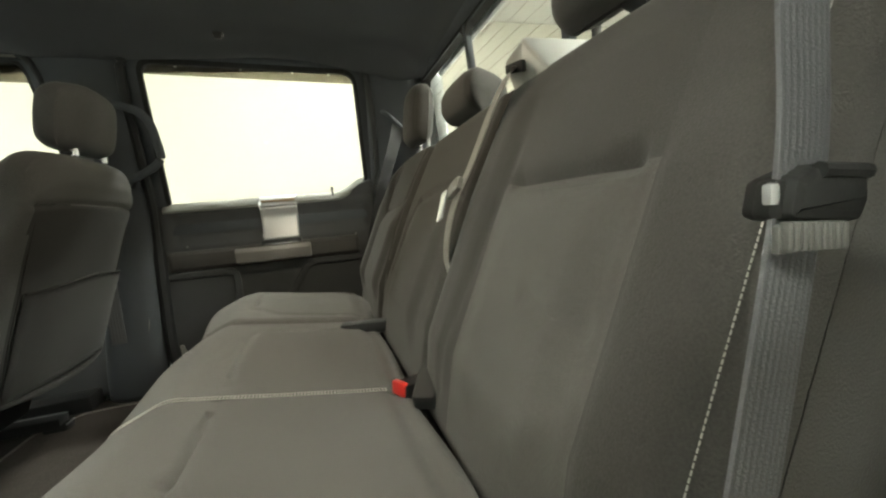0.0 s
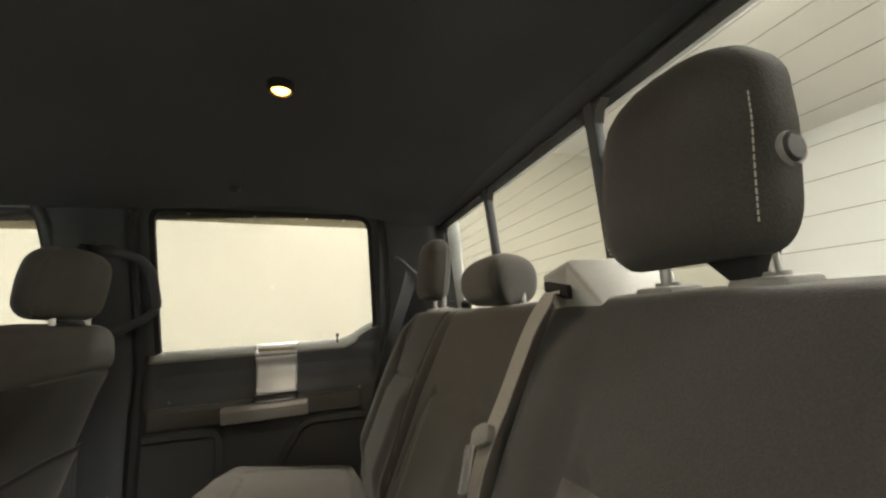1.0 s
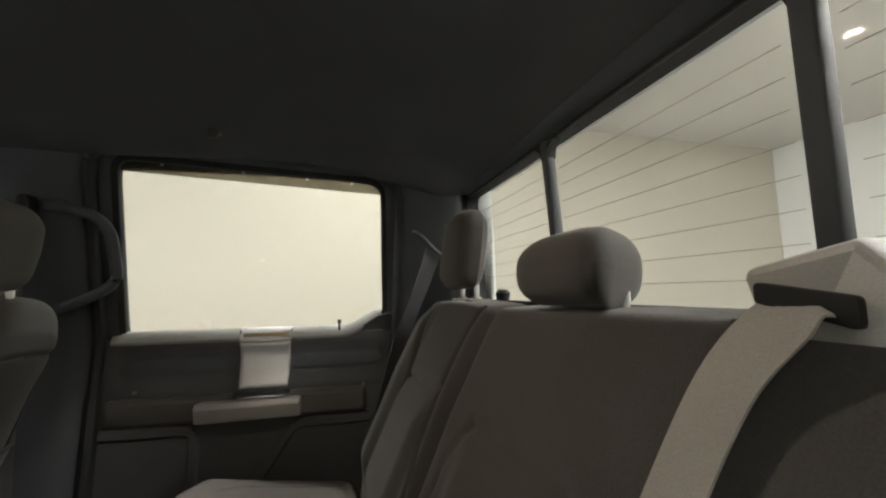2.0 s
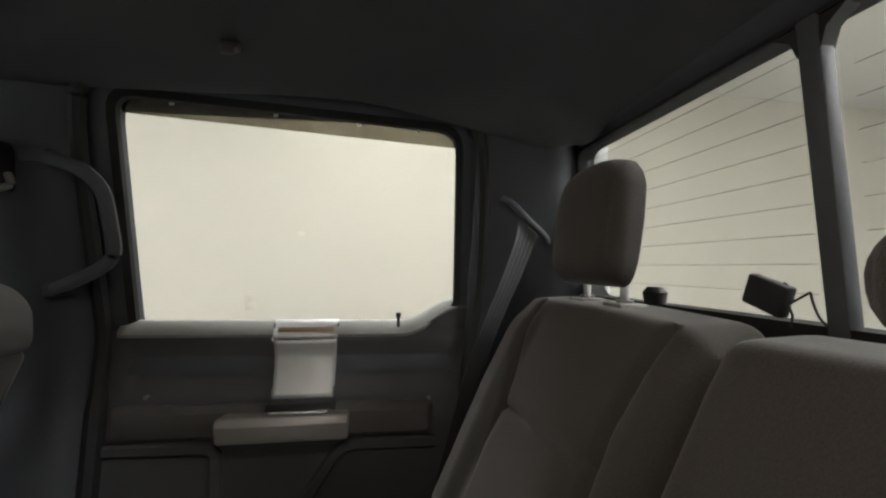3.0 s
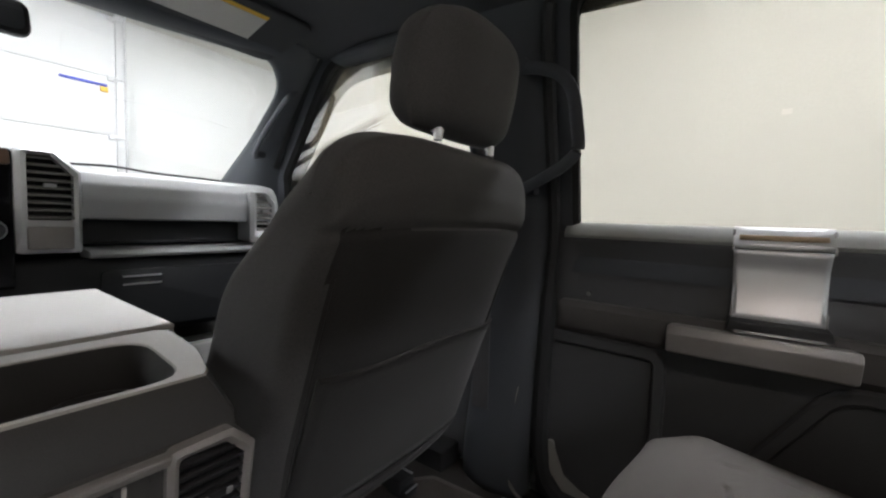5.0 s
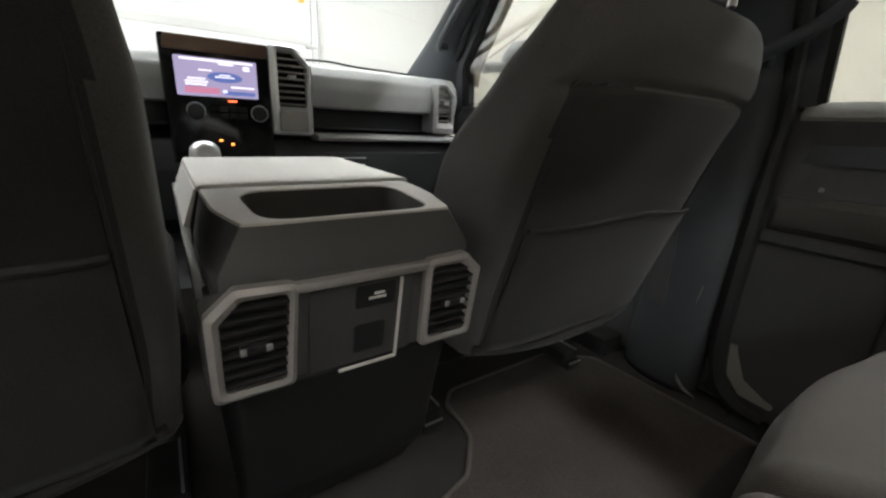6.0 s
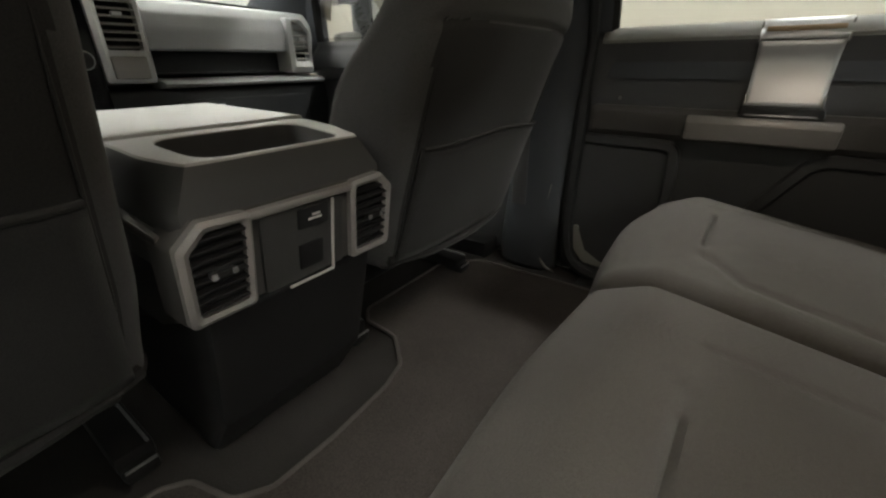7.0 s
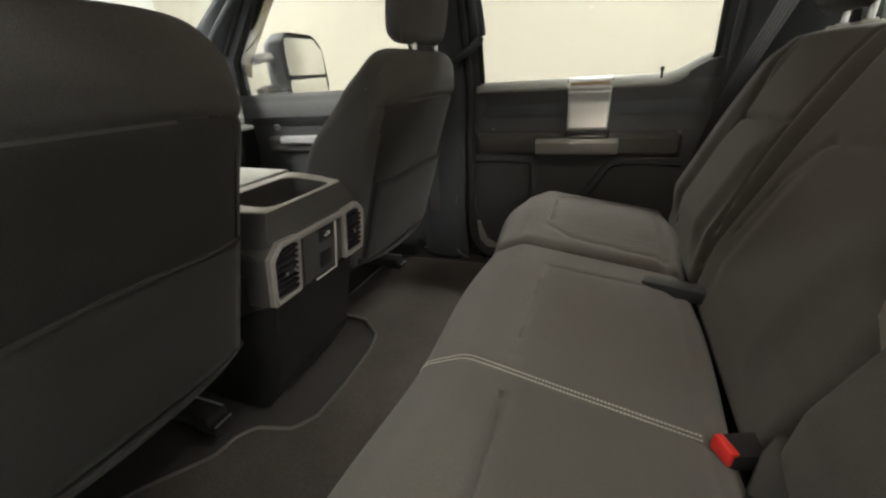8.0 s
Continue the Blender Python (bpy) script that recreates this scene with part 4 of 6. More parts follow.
for z0, z1, nm in ((0.905, 1.062, "main_glass"), (0.812, 0.893, "spotter_glass")):
    bm = bmesh.new()
    prism(bm, rounded([(0.992, z0), (1.238, z0), (1.236, z1 - 0.05 if z1 > 1 else z1), (1.18 if z1 > 1 else 1.225, z1), (1.004, z1)], 0.014, 4), "x", -1.300, -1.290, 0.002)
    bmesh.ops.rotate(bm, verts=bm.verts, cent=(-1.295, 1.09, 0.95), matrix=Matrix.Rotation(radians(-6), 3, "Z"))
    part(nm, bm, MIRROR, tm, "mirror glass")

# ---- rear bench ----
BACK = dense(rounded([(0.238, 0.440), (0.262, 0.560), (0.345, 0.745), (0.405, 0.860), (0.430, 0.900), (0.508, 0.904), (0.522, 0.86), (0.50, 0.60), (0.36, 0.42)], [0.03, 0.05, 0.08, 0.05, 0.025, 0.02, 0.03, 0.05, 0.04], 5), 0.009)
SEAT = dense(rounded([(-0.150, 0.335), (-0.176, 0.430), (-0.156, 0.490), (-0.088, 0.520), (0.05, 0.499), (0.222, 0.474), (0.250, 0.40), (0.20, 0.33)], [0.02, 0.04, 0.035, 0.05, 0.06, 0.025, 0.03, 0.03], 5), 0.005)


def back_shape(y0, y1, lines, pads):
    def post(p, n):
        if n.x < -0.3:
            dd = seam_depth(lines, (p.y, p.z))
            out = sum(h * smoothstep(a, a + 0.05, p.y) * smoothstep(b, b - 0.05, p.y) * smoothstep(0.48, 0.56, p.z) * smoothstep(t, t - 0.06, p.z) for a, b, t, h in pads)
            p = p + n * (out - dd)
        return p + Vector((0, 0, 0.006 * math.cos((p.y - (y0 + y1) / 2) / (y1 - y0) * math.pi))) * smoothstep(0.85, 0.9, p.z)
    return post


def seat_shape(lines, crown):
    def post(p, n):
        if n.z > 0.1 or n.x < -0.5:
            dd = seam_depth(lines, (p.x, p.y))
            out = sum(h * smoothstep(a, (a + b) / 2, p.y) * smoothstep(b, (a + b) / 2, p.y) for a, b, h in crown)
            p = p + n * (out - dd)
        return p
    return post


def assign(ob, test):
    """Gives the faces that pass test(centre, normal) the second material."""
    for f in ob.data.polygons:
        if test(f.center, f.normal):
            f.material_index = 1


def headrest(parent, c, w, h, depth, tilt, label, mat=CLOTH, posts=0.062, post_len=0.05, round_top=0.05, guides=True, pz=None, taper=0.22, bow=0.010, square=3.4, sewn=False, wedge=0.0):
    """A padded headrest on two chrome posts with their guides. c: the middle of the pad."""
    bm = bmesh.new()
    R = min(0.034, h * 0.42)
    levels = [-h / 2 + R * (1 - math.cos(math.pi / 2 * i / 6)) for i in range(7)]
    levels += [-h / 2 + R + (h - 2 * R) * i / 9 for i in range(1, 9)]
    levels += [h / 2 - R + R * math.sin(math.pi / 2 * i / 6) for i in range(7)]
    loops = []
    k = 72
    for z in levels:
        e = min(z + h / 2, h / 2 - z)
        ins = 0.0 if e >= R else R * (1 - math.sqrt(max(0.0, 1 - (1 - e / R) ** 2)))
        v = z / (h / 2)
        hw = w / 2 * (1 - 0.06 * max(0, v) - 0.04 * max(0, -v)) - ins * (0.95 if z > 0 else 0.6)
        hd = depth / 2 * (1 - 0.10 * v * v) - ins * 0.9
        l = []
        for i in range(k):
            a = 2 * math.pi * i / k
            ca, sa = math.cos(a), math.sin(a)
            ex = 2 / square
            x, y = hd * math.copysign(abs(ca) ** ex, ca), hw * math.copysign(abs(sa) ** ex, sa)
            y *= 1 - wedge * (x + hd) / (2 * hd)
            if x > 0:
                y *= 1 - taper * x / hd
            x += bow * (y / hw) ** 2 if x < 0 else 0
            seam = 0.0022 * math.exp(-((abs(y) - w * 0.40) / 0.0035) ** 2)
            zz = z - round_top * 0.5 * abs(y / (w / 2)) ** 3 * max(0, v)
            l.append((x * (1 - seam / hd), y, zz - (seam if v > 0.9 else 0)))
        loops.append(l)
    rings(bm, loops)
    rot = Matrix.Rotation(radians(tilt), 4, "Y")
    bm.transform(Matrix.Translation(c) @ rot)
    hr = part("headrest", bm, mat, parent, label)
    if sewn:
        m = Matrix.Translation(c) @ rot
        for i in (int(k * 0.345), int(k * 0.655)):
            line = [m @ (Vector(l[i]) * 1.006) for l in loops[4:14]]
            part("edge_stitching", stitches([q.to_tuple() for q in line], 0.005, 0.0006), THREAD, hr, "row of pale stitches")
    zb = c[2] - h / 2
    for s in (-1, 1):
        bm = bmesh.new()
        base = pz if pz else zb - post_len
        tube(bm, [(c[0] + 0.012, c[1] + s * posts, base - 0.01), (c[0] + 0.012, c[1] + s * posts, zb + 0.02)], 0.006, 10)
        part("post", bm, CHROME, hr, "chrome headrest post")
        if guides:
            bm = bmesh.new()
            box(bm, (c[0] + 0.012, c[1] + s * posts, base + 0.003), (0.040, 0.044, 0.013), 0.004)
            tube(bm, [(c[0] + 0.012, c[1] + s * posts, base + 0.004), (c[0] + 0.012, c[1] + s * posts, base + 0.013)], 0.011, 12)
            part("post_guide", bm, GREY_PLASTIC, hr, "grey plastic post guide")
    return hr


b60 = thing("rear_bench_seat", (0.1, -0.22, FLOOR), "wide part of a split rear bench in grey cloth", "bench seat", "rear bench parts")
b40 = thing("rear_bench_seat", (0.1, 0.44, FLOOR), "narrow part of a split rear bench in grey cloth", "bench seat", "rear bench parts")


def outer_lines(s):
    """Seams of an outer place's backrest, s: which side."""
    return [([(s * 0.36, 0.757), (s * 0.40, 0.752), (s * 0.50, 0.752), (s * 0.545, 0.757)], 0.009, 0.011),
            ([(s * 0.568, 0.76), (s * 0.568, 0.50)], 0.004, 0.003),
            ([(s * 0.333, 0.80), (s * 0.335, 0.76), (s * 0.31, 0.58), (s * 0.30, 0.50)], 0.005, 0.003),
            ([(s * 0.46, 0.648), (s * 0.50, 0.638), (s * 0.55, 0.640)], 0.006, 0.004),
            ([(s * 0.640, 0.88), (s * 0.642, 0.70), (s * 0.645, 0.52)], 0.003, 0.0025)]


mid_lines = [([(-0.185, 0.750), (-0.10, 0.768), (0.0, 0.768), (0.10, 0.755)], 0.006, 0.006), ([(-0.215, 0.91), (-0.218, 0.70), (-0.225, 0.48)], 0.008, 0.012), ([(0.10, 0.755), (0.14, 0.70), (0.15, 0.60)], 0.005, 0.004)]
bm = bmesh.new()
sweep(bm, dense(BACK, 0.006), stations(-0.660, 0.203, 0.030, 0.0075), 0.030, back_shape(-0.66, 0.203, outer_lines(-1) + mid_lines, [(-0.555, -0.34, 0.752, 0.006), (-0.15, 0.12, 0.75, 0.008), (-0.655, -0.55, 0.80, 0.005), (-0.34, -0.215, 0.9, 0.008)]))
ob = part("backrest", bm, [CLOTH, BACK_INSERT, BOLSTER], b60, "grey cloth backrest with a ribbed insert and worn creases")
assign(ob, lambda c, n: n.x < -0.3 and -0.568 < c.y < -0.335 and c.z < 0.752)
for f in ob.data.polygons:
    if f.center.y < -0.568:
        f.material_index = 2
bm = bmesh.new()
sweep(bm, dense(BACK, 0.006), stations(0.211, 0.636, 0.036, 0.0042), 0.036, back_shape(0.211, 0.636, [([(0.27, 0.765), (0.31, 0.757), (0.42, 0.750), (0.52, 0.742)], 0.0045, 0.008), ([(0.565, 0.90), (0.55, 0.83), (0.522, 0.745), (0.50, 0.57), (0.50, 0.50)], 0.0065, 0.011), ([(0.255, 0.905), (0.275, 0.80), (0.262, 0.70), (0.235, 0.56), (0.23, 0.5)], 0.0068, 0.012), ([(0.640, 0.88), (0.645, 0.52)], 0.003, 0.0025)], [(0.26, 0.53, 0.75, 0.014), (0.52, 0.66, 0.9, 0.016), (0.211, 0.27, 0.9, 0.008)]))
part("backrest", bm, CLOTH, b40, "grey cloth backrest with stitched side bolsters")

CUT = [([(-0.028, -0.24), (-0.026, -0.30), (-0.024, -0.40)], 0.0032, 0.009), ([(-0.027, -0.21), (-0.026, -0.30), (-0.024, -0.44)], 0.012, 0.003), ([(-0.028, -0.12), (-0.030, 0.01)], 0.0032, 0.009), ([(-0.028, -0.16), (-0.030, 0.04)], 0.012, 0.003), ([(-0.17, -0.1945), (-0.10, -0.1955), (0.10, -0.2065), (0.26, -0.215)], 0.003, 0.006), ([(0.205, -0.60), (0.205, 0.15)], 0.012, 0.008), ([(-0.03, -0.40), (0.02, -0.52), (0.20, -0.55)], 0.006, 0.004), ([(-0.028, 0.02), (-0.02, 0.12), (0.20, 0.13)], 0.006, 0.003)]
bm = bmesh.new()
sweep(bm, SEAT, stations(-0.665, 0.224, 0.022, 0.0055), 0.022, seat_shape(CUT, [(-0.66, -0.20, 0.012), (-0.20, 0.24, 0.009)]))
part("cushion", bm, CUSHION_LIT, b60, "grey cloth seat cushion with sewn darts")
bm = bmesh.new()
sweep(bm, SEAT, stations(0.238, 0.665, 0.026, 0.0055), 0.026, seat_shape([([(-0.052, 0.36), (-0.055, 0.50)], 0.0032, 0.009), ([(-0.052, 0.32), (-0.056, 0.56)], 0.012, 0.003), ([(0.205, 0.25), (0.205, 0.63)], 0.012, 0.008), ([(-0.05, 0.33), (0.0, 0.29), (0.20, 0.275)], 0.006, 0.004), ([(-0.05, 0.57), (0.0, 0.60), (0.20, 0.61)], 0.006, 0.004)], [(0.212, 0.665, 0.022)]))
part("cushion", bm, CUSHION_LIT, b40, "grey cloth seat cushion with sewn darts")
for parent, ya, yb in ((b60, -0.63, 0.18), (b40, 0.24, 0.63)):
    bm = bmesh.new()
    prism(bm, rounded([(-0.06, FLOOR), (0.50, FLOOR), (0.50, 0.44), (0.24, 0.40), (-0.09, 0.345)], 0.015, 3), "y", ya, yb, 0.01)
    part("seat_base", bm, BLACK, parent, "black plastic seat base")
def seat_top(x):
    """Height of the cushion's upper face at x."""
    up = [p for p in SEAT if p[1] > 0.44]
    return max((q[1] + (r[1] - q[1]) * (x - q[0]) / (r[0] - q[0]) for q, r in zip(up, up[1:] + up[:1]) if min(q[0], r[0]) <= x <= max(q[0], r[0]) and q[0] != r[0]), default=0.47)


part("seam_stitching", stitches([(x, -0.1955 - 0.055 * max(0, x + 0.10) ** 1.0, seat_top(x) + 0.0004) for x in [-0.160 + 0.355 * i / 40 for i in range(41)]], 0.0055, 0.0012, 0.0036), THREAD, b60, "double row of pale stitches")
part("seam_stitching", stitches([(0.254, -0.650, 0.53), (0.267, -0.650, 0.57), (0.298, -0.649, 0.64), (0.330, -0.648, 0.71), (0.353, -0.648, 0.76), (0.397, -0.648, 0.85)], 0.0036, 0.0005), THREAD, b60, "row of pale stitches")
headrest(b60, (0.458, -0.412, 1.013), 0.170, 0.172, 0.082, 8, "tall grey cloth headrest with sewn edges", posts=0.048, pz=0.902, taper=0.30, square=4.4, sewn=True)
headrest(b60, (0.466, 0.002, 0.950), 0.198, 0.088, 0.116, 4, "low grey cloth centre headrest", posts=0.05, guides=False, pz=0.90, round_top=0.024, taper=0.0, bow=0.0, square=5.0, wedge=0.64)
headrest(b40, (0.453, 0.432, 1.018), 0.184, 0.172, 0.077, 8, "tall grey cloth headrest with sewn edges", posts=0.048, pz=0.902, taper=0.30, square=4.4)
for parent, y in ((b60, -0.440),):
    bm = bmesh.new()
    prism(bm, rounded([(y - 0.030, 0.944), (y - 0.020, 0.912), (y - 0.004, 0.905), (y + 0.018, 0.926), (y + 0.040, 0.944)], 0.005, 3), "x", 0.452, 0.478, 0.004)
    part("tilt_hinge", bm, BLACK, parent, "black plastic hinge under the headrest")
ringp = [(math.cos(2 * math.pi * i / 24), math.sin(2 * math.pi * i / 24)) for i in range(24)]
bm = bmesh.new()
rings(bm, [[(0.456 + r * a, y, 0.994 + r * b) for a, b in ringp] for r, y in ((0.0130, -0.478), (0.0130, -0.4945), (0.0112, -0.4985), (0.0092, -0.4960), (0.0085, -0.487))], cap=False)
rb = part("release_ring", bm, PEWTER, b60, "grey metal ring of the release button")
bm = bmesh.new()
rings(bm, [[(0.456 + r * a, y, 0.994 + r * b) for a, b in ringp] for r, y in ((0.0100, -0.483), (0.0098, -0.4975), (0.0080, -0.4998), (0.001, -0.5000))])
part("release_button", bm, BLACK, rb, "dark release button")
bm = bmesh.new()
tube(bm, [(0.545, 0.433, 0.905), (0.545, 0.433, 0.922), (0.545, 0.433, 0.930)], [0.014, 0.017, 0.010], 12)
part("release_knob", bm, BLACK, b40, "black release knob")
bm = bmesh.new()
tube(bm, [(0.545, -0.155, 0.905), (0.545, -0.155, 0.922), (0.545, -0.155, 0.930)], [0.014, 0.017, 0.010], 12)
part("release_knob", bm, BLACK, b60, "black release knob")

# ---- belts ----
cb = thing("centre_seat_belt", (0.47, -0.24, 0.91), "pale grey centre seat belt with its housing on the backrest", "seat belt", "rear seat belts")
bm = bmesh.new()
prism(bm, rounded([(-0.232, 0.868), (-0.232, 0.938), (-0.290, 0.950), (-0.348, 0.868)], [0.002, 0.008, 0.006, 0.002], 4), "x", 0.412, 0.532, 0.006)
for v in bm.verts:
    if v.co.x < 0.45:
        v.co.x += 0.022 * smoothstep(0.912, 0.875, v.co.z)
part("housing", bm, PALE_PLASTIC, cb, "pale grey plastic belt housing")
bm = bmesh.new()
prism(bm, rounded([(-0.288, 0.906), (-0.240, 0.918), (-0.240, 0.930), (-0.288, 0.922)], 0.003, 3), "x", 0.4095, 0.416, 0.001)
part("slot", bm, RUBBER, cb, "black belt slot")
pts = smooth_path([(0.414, -0.268, 0.918), (0.404, -0.258, 0.910), (0.386, -0.236, 0.872), (0.352, -0.220, 0.795), (0.320, -0.222, 0.74), (0.304, -0.221, 0.69), (0.301, -0.219, 0.645), (0.312, -0.218, 0.60)], 6)
bm = bmesh.new()
ribbon(bm, pts, (0.15, 1, 0), 0.042)
part("webbing", bm, WEBBING_PALE, cb, "pale grey webbing")
bm = bmesh.new()
prism(bm, rounded([(-0.029, -0.012), (0.029, -0.012), (0.029, 0.014), (0.012, 0.020), (-0.012, 0.020), (-0.029, 0.014)], 0.006, 3), "x", -0.006, 0.006, 0.002)
bm.transform(Matrix.Translation((0.322, -0.222, 0.760)) @ Matrix.Rotation(radians(24), 4, "Y") @ Matrix.Rotation(radians(-25), 4, "X") @ Matrix.Scale(0.72, 4))
part("tongue_grip", bm, GREY_PLASTIC, cb)
bm = bmesh.new()
prism(bm, rounded([(-0.009, -0.048), (0.009, -0.048), (0.009, 0.0), (-0.009, 0.0)], 0.004, 3), "x", -0.0015, 0.0015)
bm.transform(Matrix.Translation((0.305, -0.229, 0.757)) @ Matrix.Rotation(radians(24), 4, "Y") @ Matrix.Rotation(radians(-22), 4, "X"))
part("tongue", bm, CHROME, cb, "bright steel tongue")


def outer_belt(sg, label):
    t = thing("outer_seat_belt", (0.42, sg * 0.66, 1.05), label, "seat belt", "rear seat belts")
    bm = bmesh.new()
    tube(bm, smooth_path([(0.384, sg * 0.660, 1.090), (0.402, sg * 0.646, 1.078), (0.432, sg * 0.640, 1.046), (0.464, sg * 0.642, 1.018), (0.476, sg * 0.655, 1.004)], 5), [0.004] + [0.0068] * 19 + [0.004], 10)
    part("guide_loop", bm, TRIM, t, "dark grey plastic belt guide loop")
    if sg > 0:
        pts = smooth_path([(0.438, 0.652, 1.04), (0.425, 0.648, 1.00), (0.400, 0.655, 0.93), (0.375, 0.672, 0.86), (0.350, 0.690, 0.78), (0.32, 0.70, 0.66), (0.28, 0.705, 0.50)], 5)
        ac = (0.75, 0.2, 0.35)
    else:
        pts = smooth_path([(0.430, -0.654, 1.05), (0.362, -0.668, 0.99), (0.322, -0.679, 0.92), (0.309, -0.681, 0.86), (0.305, -0.682, 0.80), (0.301, -0.683, 0.73), (0.268, -0.686, 0.61), (0.234, -0.69, 0.49), (0.205, -0.692, 0.36)], 5)
        ac = (0.976, 0.216, 0.0)
    bm = bmesh.new()
    ribbon(bm, pts, ac, 0.047 if sg > 0 else 0.043, ribs=5 if sg > 0 else 8)
    part("webbing", bm, WEBBING if sg > 0 else WEBBING_LIT, t, "ribbed dark grey webbing" if sg > 0 else "ribbed mid grey webbing")
    return t


outer_belt(1, "dark grey seat belt on the quarter trim")
nb = outer_belt(-1, "dark grey seat belt hanging beside the bench with its tongue")
bm = bmesh.new()
prism(bm, rounded([(0.279, 0.718), (0.317, 0.714), (0.322, 0.722), (0.321, 0.734), (0.297, 0.737), (0.283, 0.733)], 0.004, 4), "y", -0.694, -0.674, 0.004)
tube(bm, [(0.294, -0.693, 0.7345), (0.320, -0.693, 0.7325)], 0.0030, 8)
prism(bm, rounded([(0.273, 0.719), (0.284, 0.718), (0.286, 0.732), (0.277, 0.733)], 0.003, 4), "y", -0.690, -0.683, 0.002)
part("tongue_grip", bm, RUBBER, nb, "black plastic belt tongue grip")
bm = bmesh.new()
box(bm, (0.2755, -0.6895, 0.7275), (0.005, 0.004, 0.008), 0.0015)
part("tongue_edge", bm, CHROME, nb, "bright steel edge of the tongue")
bm = bmesh.new()
box(bm, (0.2935, -0.6895, 0.7113), (0.034, 0.004, 0.0105), 0.0014)
tongue = part("tongue", bm, TONGUE, nb, "ribbed dull grey tongue")
for k in range(9):
    bm = bmesh.new()
    box(bm, (0.279 + k * 0.0036, -0.692, 0.7125 - k * 0.0003), (0.0030, 0.004, 0.0105), 0.0012)
    part("rib", bm, TONGUE, tongue)


def buckle(at, rz, tilt, red, label, long=1.0):
    t = thing("belt_buckle", at, label, "belt buckle", "rear belt buckles")
    m = Matrix.Translation(at) @ Matrix.Rotation(radians(rz), 4, "Z") @ Matrix.Rotation(radians(tilt), 4, "Y") @ Matrix.Diagonal((long, 1.0, 1.0 if long < 1.2 else 1.15, 1.0))
    bm = bmesh.new()
    prism(bm, rounded([(-0.030, -0.016), (-0.030, 0.016), (0.02, 0.018), (0.05, 0.012), (0.05, -0.012), (0.02, -0.018)], 0.006, 3), "z", -0.011, 0.011, 0.004)
    bm.transform(m)
    part("housing", bm, BLACK, t)
    if red:
        bm = bmesh.new()
        box(bm, (-0.027, 0, 0.003), (0.011, 0.029, 0.020), 0.003)
        bm.transform(m)
        part("button", bm, RED, t, "bright red release button")
    bm = bmesh.new()
    box(bm, (0.062, 0, -0.004), (0.05, 0.026, 0.012), 0.004)
    bm.transform(m)
    part("stalk", bm, BLACK, t)


buckle((0.236, -0.212, 0.475), 25, 6, True, "black belt buckle with a red button on the bench")
buckle((0.244, -0.262, 0.490), 62, -18, False, "second black belt buckle lying in the crease of the bench")
buckle((0.200, 0.140, 0.482), -14, 0, False, "black belt buckle lying across the cushion", 1.7)

# ---- front seats ----
FS = thing("bucket_seat", (-0.60, 0.41, FLOOR), "grey cloth front seat with headrest and a rear map pocket", "car seat", "front seats")
FB = dense(rounded([(-0.515, 0.405), (-0.430, 0.66), (-0.362, 0.865), (-0.362, 0.925), (-0.435, 0.938), (-0.500, 0.88), (-0.590, 0.66), (-0.665, 0.50), (-0.62, 0.40)], [0.03, 0.08, 0.05, 0.03, 0.03, 0.05, 0.07, 0.05, 0.03], 5), 0.004)


def front_back(p, n):
    u = (p.y - 0.41) / 0.247
    z = p.z - 0.060 * abs(u) ** 6 * smoothstep(0.70, 0.93, p.z)
    x = p.x
    x -= 0.050 * smoothstep(0.45, 0.9, abs(u)) * smoothstep(0.90, 0.7, p.z) * smoothstep(0.0, 0.9, -n.x)
    x -= 0.030 * min(1, abs(u)) ** 4 * smoothstep(-0.2, 0.6, n.x)
    if n.x > 0:
        x -= seam_depth([([(0.17, 0.812), (0.30, 0.820), (0.52, 0.820), (0.65, 0.812)], 0.006, 0.005)], (p.y, z))
    w = 1 - 0.05 * smoothstep(0.75, 0.93, p.z) - 0.04 * smoothstep(0.55, 0.42, p.z)
    return Vector((x, 0.424 + (p.y - 0.41) * w * 0.965, z))


bm = bmesh.new()
sweep(bm, FB, stations(0.165, 0.655, 0.026, 0.012), 0.026, front_back, 2.2)
ob = part("backrest", bm, [CLOTH_FRONT, CLOTH_DARK], FS, "grey cloth backrest with a darker rear cover")
assign(ob, lambda c, n: n.x > 0.0 and c.z < 0.817 and abs(c.y - 0.424) < 0.214 * (1 - 0.05 * smoothstep(0.75, 0.93, c.z) - 0.04 * smoothstep(0.55, 0.42, c.z)))


def rear_face(y, z):
    """The rear face of the front backrest."""
    u = (y - 0.41) / 0.247
    pts = [(-0.515, 0.405), (-0.430, 0.66), (-0.362, 0.865)]
    for (xa, za), (xb, zb) in zip(pts, pts[1:]):
        if z <= zb or zb == 0.865:
            x = xa + (xb - xa) * (z - za) / (zb - za)
            break
    return x - 0.030 * abs(u) ** 4


rows = []
for j in range(15):
    z = 0.425 + 0.220 * j / 14
    rows.append([(rear_face(y, z) + 0.006 + 0.014 * smoothstep(0.43, 0.60, z) * (1 - ((y - 0.41) / 0.21) ** 2), y, z + 0.006 * math.cos((y - 0.41) * 14) * smoothstep(0.58, 0.645, z)) for y in [0.20 + 0.42 * i / 24 for i in range(25)]])
strip_grid(rows, CLOTH_DARK, "map_pocket", "dark cloth map pocket with a piped edge", "", 0.006, parent=FS)
bm = bmesh.new()
tube(bm, [(p[0] + 0.002, p[1], p[2]) for p in rows[-1]], 0.0035, 8)
part("pocket_piping", bm, PIPED, FS)
bm = bmesh.new()
